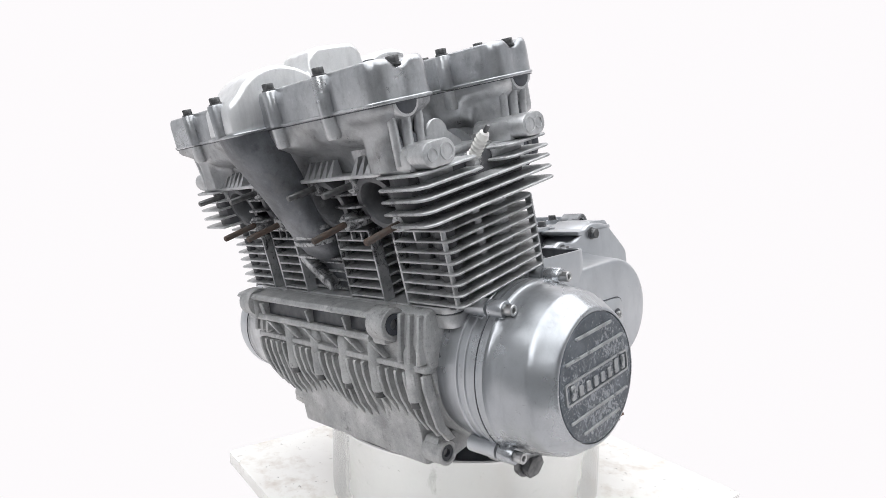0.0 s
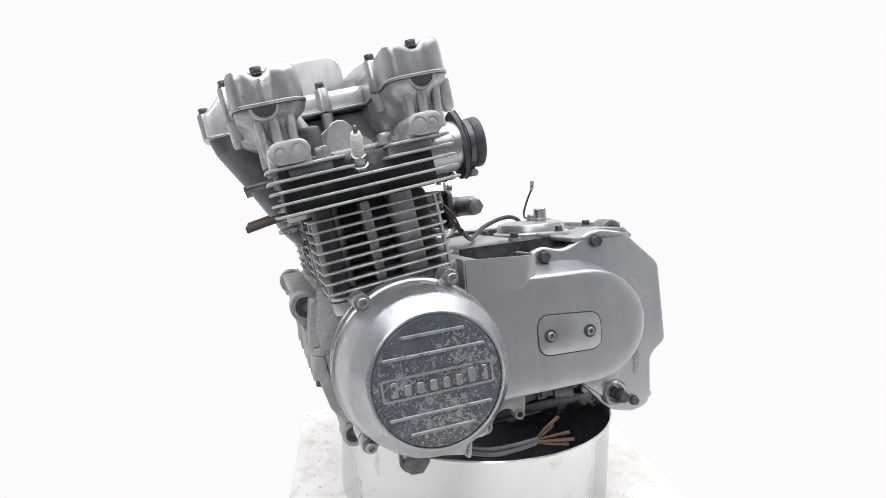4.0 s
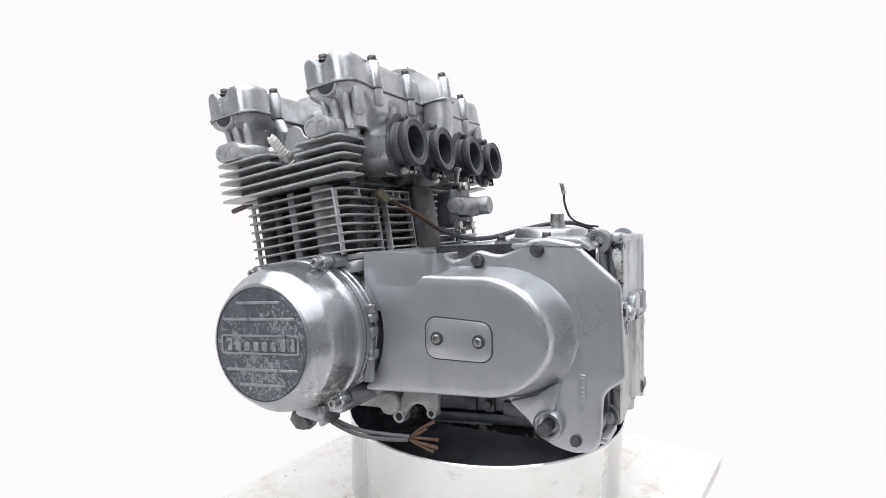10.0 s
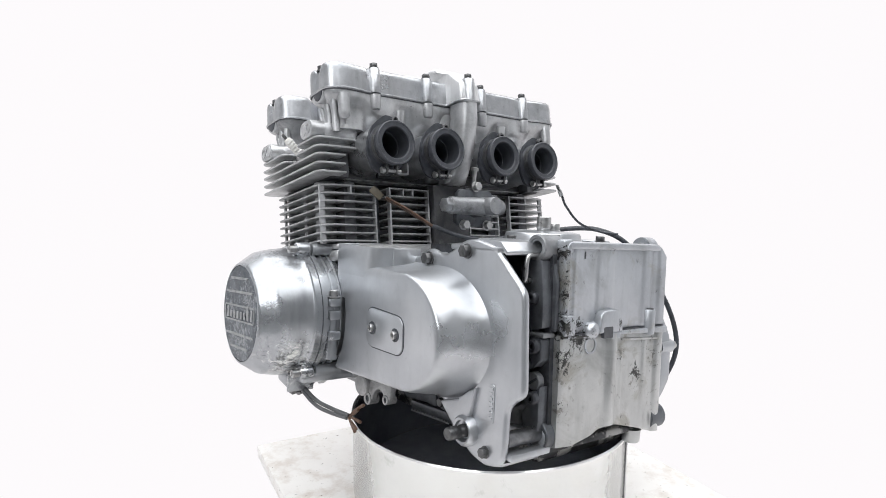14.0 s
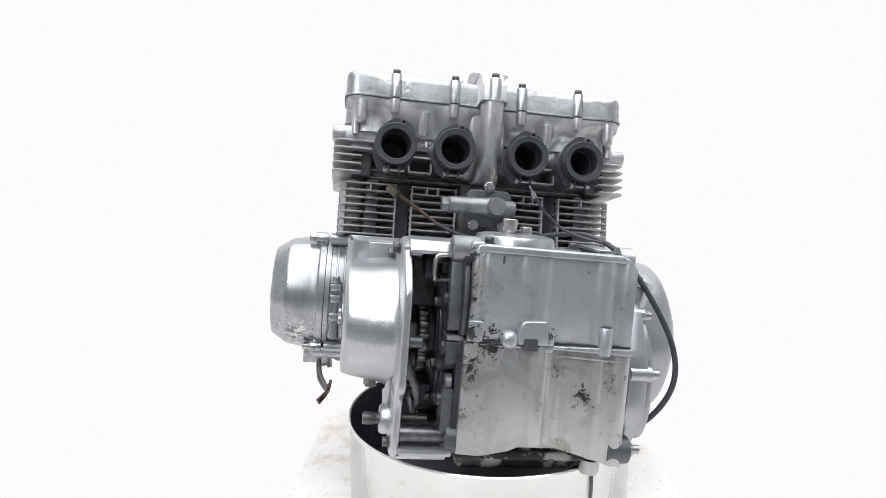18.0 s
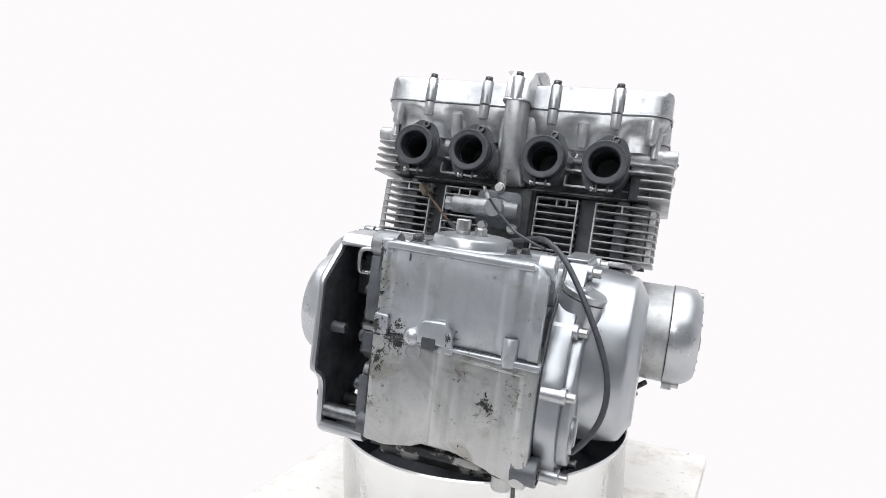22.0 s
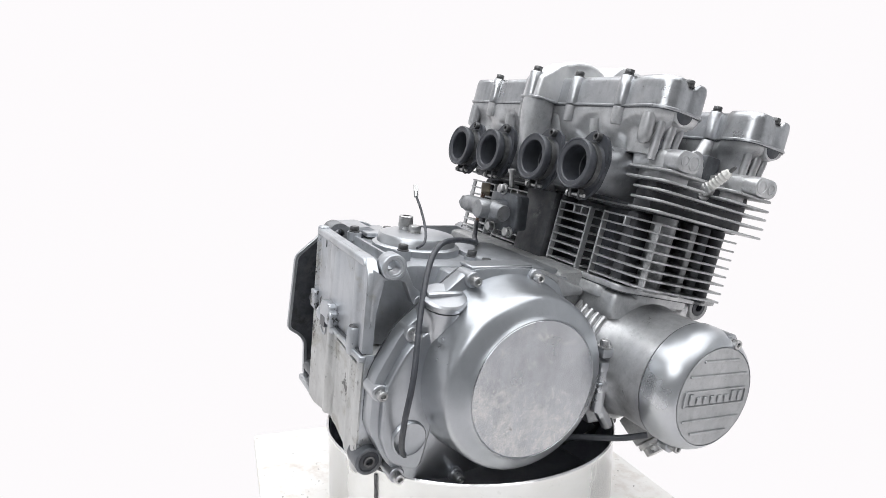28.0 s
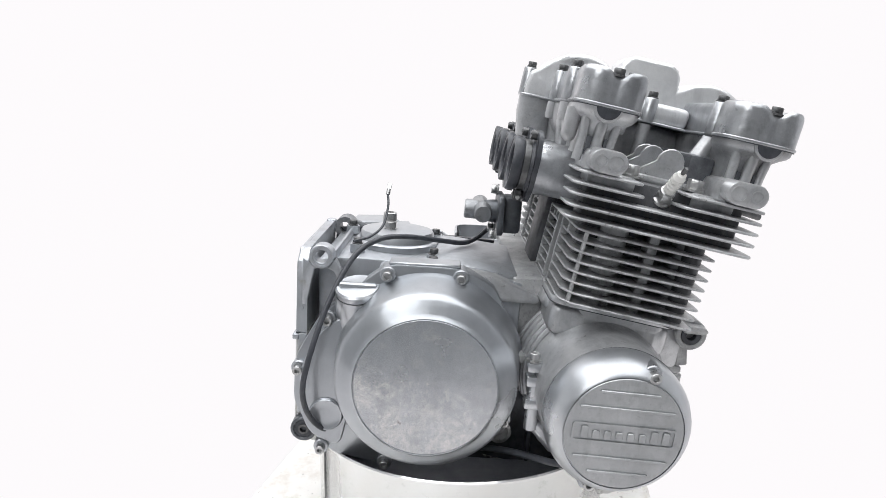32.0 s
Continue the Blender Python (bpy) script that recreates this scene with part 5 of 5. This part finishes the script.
def cam_cover():
    """One casting: two cam boxes joined over the chain."""
    root = part("cam_cover", in_block(narrowed(prism([(-121, 198.4), (-119, 226), (-108, 234)] + arc(-60, 196, 61, 128, 50, 9) + [(-20, 256), (-15, 264), (-8, 269), (38, 269), (46, 264), (51, 256)]
                + arc(91, 196, 61, 130, 52, 9) + [(139, 234), (150, 226), (152, 198.4)], "x", CX - 26, CX + 28, 5, 3))), M_ARCH, engine, "silvery twin-cam cover with a raised middle")
    for side in (-1, 1):
        v0, v1, e0, e1, vb = CAM_BANKS[side]
        o, whole = bank_outline(side), softened_outline(bank_outline(side, False), 200, 1)
        part("cam_box", in_block(loft([[(p, q, u - 5.5 * max(0, u - 212) / 20 * math.exp(-((q - vb) / 9) ** 4) * (abs(p - CX) > 175)) for p, q in grown(o, d)] for d, u in ((0, 199.5), (-0.2, 223), (-0.6, 227), (-1.4, 229.8), (-2.6, 231.5), (-3.8, 232.3))])), M_TOP, root, "", 50)
        part("cover_rim", in_block(prism(grown(whole, 2.0), "z", 197.4, 200.4, 0.8, 1)), M_TOP, root)
        part("gasket", in_block(prism(grown(whole, 1.0), "z", 196.4, 197.3)), M_GRIME_SHADE, engine)
        out_v, in_v = (v1 - 1, v0 + 1) if v0 > 0 else (v0 + 2, v1 - 1)
        for x in (-125.8, -43.2, 53.8, 137.5):
            for v, skip in ((out_v, False), (in_v, abs(x) < 60)):
                if skip:
                    continue
                part("bolt_pillar", in_block(lathe([(7.6, 198.6), (8, 202), (7.6, 230.4), (6.9, 231.4)], "z", x, v, 22)), M_TOP, root)
                part("bolt_foot", in_block(lathe([(5.5, 178), (7, 181), (7.4, 196.5)], "z", x, v, 20)), M_CAST, engine)
                bolt(HEX_BOLT, block_point(x, v, 231.4), UP)
                if v == in_v and v0 > 0:
                    s = -1 if v0 > 0 else 1
                    part("slanted_column", in_block(tube([(x, v, 194), (x, v + s * 8, 172), (x, v + s * 20, 145)], 8, 14, 5, (8, 10))), M_CAST, engine)
        for x in both(END_X):
            bolt(HEX_BOLT, block_point(x, vb, 226.4), UP)
    for v in (-119.5, 150.5):
        part("bolt_pillar", in_block(lathe([(8.6, 198.6), (8.6, 229), (7.8, 230.5)], "z", 7.4, v + (2 if v < 0 else -2), 24)), M_TOP, root)
        bolt(HEX_BOLT, block_point(7.4, v + (2 if v < 0 else -2), 230.5), UP)
    part("cover_rim", in_block(narrowed(prism(resampled(round_rect(CX - 30, CX + 32, -125, 156, 12), 90), "z", 197.6, 200.4, 0.8, 1))), M_TOP, root)
    # bridging boxes between the banks
    part("cover_rim", in_block(prism(round_rect(CX - 60, CX + 62, -36, 66, 8), "z", 197.5, 200.5, 0.8, 1)), M_TOP, root)
    for x in (CX - 55, CX + 57):
        part("bolt_pillar", in_block(lathe([(8, 198.6), (8, 224), (7, 225.5)], "z", x, 16, 22)), M_TOP, root)
        bolt(HEX_BOLT, block_point(x, 16, 225.5), UP)
        part("bolt_foot", in_block(lathe([(6, 150), (7, 196.5)], "z", x, 16, 20)), M_CAST, engine)
    part("bridge_box", in_block(box(CX - 56, CX + 58, -34, 64, 199, 222, 7, 3)), M_ARCH, root)


def intakes():
    d = Vector((0, -0.9925, 0.122))
    for n, x in enumerate(INTAKE_X):
        m = along((x, 12.0, 304.4), d)
        part("intake_stub", placed(lathe([(31, -104), (29, -80), (27.5, -60), (27.5, -27), (22, -27), (21.6, -40)], "z", 0, 0, 40, (True, False)), m), M_TOP, engine, "turned aluminium intake stub")
        boot = part("intake_boot", placed(lathe([(28, -26), (27.6, -21), (25.2, -18), (25.2, -11), (27, -9), (27.8, -4), (27.8, -1), (27, 0), (25.6, 0), (25.0, -0.7), (20.6, -1.0), (19.4, -2.2), (19.2, -6), (19.2, -34)], "z", 0, 0, 48, (False, False)), m), M_RUBBER, engine, "black rubber carburettor boot")
        # The inside is coloured black for its shade.
        part("bore", placed(lathe([(19.1, -10), (19.1, -26), (18.2, -27), (18.2, -60), (17.5, -84), (2, -85)], "z", 0, 0, 40, (False, True)), m), M_GAP_SHADE, boot, "bore, black for the shade inside")
        fl = softened_outline([(-12, 37), (12, 37), (27, 16), (27, -16), (12, -37), (-12, -37), (-27, -16), (-27, 16)], 48, 2)
        fl = [(p * math.cos(0.25) + q * math.sin(0.25), -p * math.sin(0.25) + q * math.cos(0.25)) for p, q in fl]
        hole = [tuple(Vector(p).normalized() * 22.5) for p in fl]
        part("flange", placed(loft([[(p, q, z) for p, q in o] for o, z in ((hole, -27), (fl, -27), (fl, -22), (grown(fl, -1), -21), (hole, -21))], (False, False)), m), M_RUBBER, boot)
        part("clamp", placed(lathe([(25.1, -18), (26.6, -17.5), (26.6, -11.5), (25.1, -11)], "z", 0, 0, 40, (False, False)), m), M_DARKSTEEL, boot, "dark clamp band")
        for sx in (-7, 7):
            part("clamp_ear", placed(box(sx - 1.4, sx + 1.4, -37, -26, -18, -11, 0.6, 1), m), M_DARKSTEEL, boot)
        part("clamp_screw", placed(placed(lathe([(4, -14), (4, -10.5), (2.1, -10.4), (2.1, 14)], "z", 0, 0, 14), Matrix.Translation((0, -33, -14.5)) @ Matrix.Rotation(radians(90), 4, "Y")), m), M_STEEL, boot)
        for q in (Vector((9, 32, -21)), Vector((-9, -32, -21))):
            part("flange_bolt", placed(socket_bolt_mesh(4.8, 6), m @ Matrix.Translation(q)), M_DARKSTEEL, boot)
        # bright cast box below the middle of each pair
    for x in (-84, 96):
        bm = loft([[(p, -62 - k, q) for p, q in o] for k, o in ((0, round_rect(x - 17, x + 17, 100, 124, 3, 3)), (8, round_rect(x - 17, x + 17, 100, 124, 3, 3)), (8, round_rect(x - 14.5, x + 14.5, 102.5, 121.5, 2, 3)), (-22, round_rect(x - 14.5, x + 14.5, 102.5, 121.5, 2, 3)))], (False, False))
        part("air_passage", in_block(bm), M_CAST, engine)
        # A black sheet closes the passage and paints its shade.
        part("pass_through", in_block(box(x - 16, x + 16, -42, -36, 99, 125, 2)), M_GAP_SHADE, engine, "black sheet in place of shade in the passage between the ports")
        part("lug", in_block(box(x - 9, x + 9, -66, -40, 150, 164, 3)), M_CAST, engine)


def plugs():
    for x, s in ((-182, -1), (-50, -1), (62, 1), (196, 1)):
        outer = abs(x) > 100
        m = BLOCK @ along((CX + s * 181, 15, 126) if outer else (x - 4 * s, 12, 124), (0.70 * s, 0.03, 0.72) if outer else (0.1 * s, 0.2, 0.92)) @ Matrix.Scale(0.86, 4)
        p = part("spark_plug", placed(prism([(a * 10.4, b * 10.4) for a, b in HEX], "z", 6, 15, 0.8, 1), m), M_STEEL, engine, "white spark plug with a steel hexagon")
        part("shell", placed(lathe([(9, 0), (11.5, 2), (11.5, 5), (9, 6.5)], "z", 0, 0, 24), m), M_STEEL, p)
        part("collar", placed(lathe([(9, 15), (8.4, 18), (7, 19)], "z", 0, 0, 24), m), M_STEEL, p)
        prof = [(6.6, 18.8)]
        for k in range(5):
            prof += [(6.4, 20 + 5 * k), (7.2, 22 + 5 * k), (6.2, 24 + 5 * k)]
        part("insulator", placed(lathe(prof + [(5.2, 48), (3.4, 49)], "z", 0, 0, 24), m), M_CERAMIC, p, "ribbed white ceramic insulator")
        part("terminal", placed(lathe([(2.2, 48.5), (2.6, 52), (2.6, 56), (1.8, 58)], "z", 0, 0, 14), m), M_DARKSTEEL, p)


def top_fittings():
    # breather cover on the gearbox
    cap = part("breather_cover", lathe([(52, 178), (52, 188), (50, 189.5), (47, 190), (45.5, 198), (44, 200.5), (36, 202.5), (5, 203.5)], "z", 14, -108, 64), M_COVER, engine, "round breather cover")
    part("hose_nipple", lathe([(8, 202), (8, 206), (8.8, 207), (8.4, 219), (7.4, 220), (5, 220), (5, 208)], "z", 4, -119, 24), M_STEEL, cap)
    part("bolt", placed(hex_bolt_mesh(7.5, 9), Matrix.Translation((24, -116, 203))), M_STEEL, cap)
    for p in ((-40, -60, 184), (70, -150, 190), (-30, -170, 191), (66, -60, 182), (98, -60, 180), (-48, -120, 188)):
        part("boss", lathe([(9, p[2] - 8), (8.5, p[2] + 2)], "z", p[0], p[1], 20), M_REAR, engine)
        bolt(HEX_BOLT, (p[0], p[1], p[2] + 2), (0, 0, 1))
    part("case_step", prism([(36, 168), (36, 178), (-40, 186), (-60, 186), (-60, 170)], "x", -40, 110, 4), M_REAR, engine)
    part("case_ridge", bmesh_ridge(), M_COVER, engine)
    part("side_shelf", prism([(60, 150), (60, 160), (10, 178), (-34, 184), (-60, 180), (-60, 150)], "x", 96, 130, 6), M_CAST, engine)
    # chain adjuster behind the cylinders
    ad = part("chain_adjuster", joined(box(-10, 24, 20, 44, 206, 252, 5), prism(round_rect(-24, 38, 204, 254, 10, 4), "y", 14, 22, 2)), M_DARKGREY, engine, "dark grey cam chain adjuster")
    part("neck", placed(lathe([(15, 0), (14, 10), (12, 26)], "z", 0, 0, 28), along((7, 16, 231), (0, -1, 0))), M_DARKGREY, ad)
    part("barrel", lathe([(9, -52), (11, -50), (11.5, -20), (12, 0), (13, 8), (12, 20), (10.5, 22), (10.5, 36), (9.5, 38)], "x", -4, 231, 32), M_DULL, ad, "dull adjuster barrel")
    part("lock_nut", placed(prism([(a * 10, b * 10) for a, b in HEX], "z", 0, 9, 1), along((-51, -4, 231), (-1, 0, 0))), M_DULL, ad)
    part("knob", placed(lathe([(12, 0), (12, 14), (11, 16)], "z", 0, 0, 28), along((10, -10, 232), (0, -1, 0.05))), M_DULL, ad)
    for p in ((6, 14, 258), (-12, 14, 206), (28, 14, 206)):
        part("bolt", placed(hex_bolt_mesh(6.2, 8), along(p, (0, -1, 0.1))), M_STEEL, ad)
    part("stop_screw", placed(lathe([(3, 0), (3, 18), (5, 18), (5, 22), (2, 23)], "z", 0, 0, 16), along((9, 22, 262), (0, -0.1, 1))), M_STEEL, ad)
    part("base_pad", in_block(box(-24, 38, -64, -50, 4, 92, 4)), M_BARREL, engine)


def bmesh_ridge():
    return joined(box(-120, -60, -178, -100, 180, 186, 2), box(-60, -40, -150, -90, 184, 190, 2))


def wiring():
    main = [(-118, 62, 240), (-96, 40, 226), (-60, 18, 203), (-24, -4, 190), (14, -24, 189), (52, -52, 198), (84, -92, 207), (104, -122, 206), (128, -146, 190), (158, -166, 148), (184, -180, 96), (186, -186, 52), (166, -176, 10), (138, -150, -18)]
    cable = part("wiring_cable", tube(main[2:], 3.1, 10, 10), M_RUBBER, engine, "black sheathed wiring cable")
    part("wire", tube([(-110, 54, 238), (-86, 34, 222), (-58, 17, 202)], 1.5, 8, 6), M_COPPER, cable, "brown wires")
    part("wire", tube([(-110, 57, 236), (-86, 37, 220), (-58, 19, 201)], 1.5, 8, 6), M_RUST, cable)
    con = part("connector", placed(box(-6.5, 6.5, -5, 5, -9, 9, 1.5), along((-119, 64, 243), (-0.6, 0.35, 0.6))), M_PLASTIC, cable, "cream plastic connector")
    lead = part("lead_wire", tube([(104, -150, 202), (88, -134, 205), (64, -122, 214), (42, -119, 233), (30, -121, 247)], 1.5, 8, 8), M_RUBBER, engine, "thin loose lead wire")
    part("terminal", placed(joined(lathe([(2.6, 0), (2.6, 7)], "z", 0, 0, 10), box(-2.6, 2.6, -0.8, 0.8, 7, 15, 0.3, 1)), along((30, -121, 246), (-0.45, 0.1, 0.8))), M_STEEL, lead)
    # cut cable below the alternator
    low = part("cut_cable", tube([(-206, 96, 2), (-204, 80, -7), (-201, 50, -16), (-195, 20, -19), (-189, -8, -20)], 2.4, 10, 8), M_GREYCOAT, engine, "cut grey cable with bare ends")
    part("sheath", tube([(-207, 92, -2), (-206, 76, -12), (-203, 48, -21), (-197, 20, -23.5), (-190, -6, -23.5)], 2.3, 10, 8), M_GREYCOAT, low)
    for dx, dz, y in ((4, 22, -36), (2, 15, -28), (-4, 6, -44), (-10, 0, -46), (-8, -5, -40)):
        part("bare_end", tube([(-187, -5, -23), (-188 + dx * 0.4, -18, -23 + dz * 0.5), (-190 + dx, y, -23 + dz)], 2.4, 8, 5, (1.2, 2.0)), M_COPPER, low, "frayed copper end")
    part("switch_cable", tube([(222, 100, 14), (200, 80, 2), (170, 40, -6), (140, 0, -20)], 3.6, 10, 8), M_RUBBER, engine, "black switch cable")


crankcase()
covers()
sprocket_side()
cylinders()
head()
cam_cover()
intakes()
plugs()
top_fittings()
wiring()


# ---- everything on the turntable turns together ----
TURN = (-227.96, -234.96, -241.97, -248.97, -255.98, -262.99, -270.0, -277.01, -284.03, -291.05, -298.08, -305.11, -312.14, -319.17, -326.22, -333.28, -340.35,
        -347.42, -354.5, -361.59, -368.69, -375.8, -382.9, -390.0, -397.07, -404.13, -411.17, -418.21, -425.24, -432.27, -439.28, -446.29, -453.29)


def motions():
    for ob, m in ((turntable, Matrix()), (board, Matrix()), (drum, Matrix()), (engine, ENGINE_TURN)):
        walk(ob, [(t, Matrix.Translation((0, 0, AXIS_LIFT)) @ pose(0, 0, 0, 0, 0, a) @ m) for t, a in enumerate(TURN)])


motions()
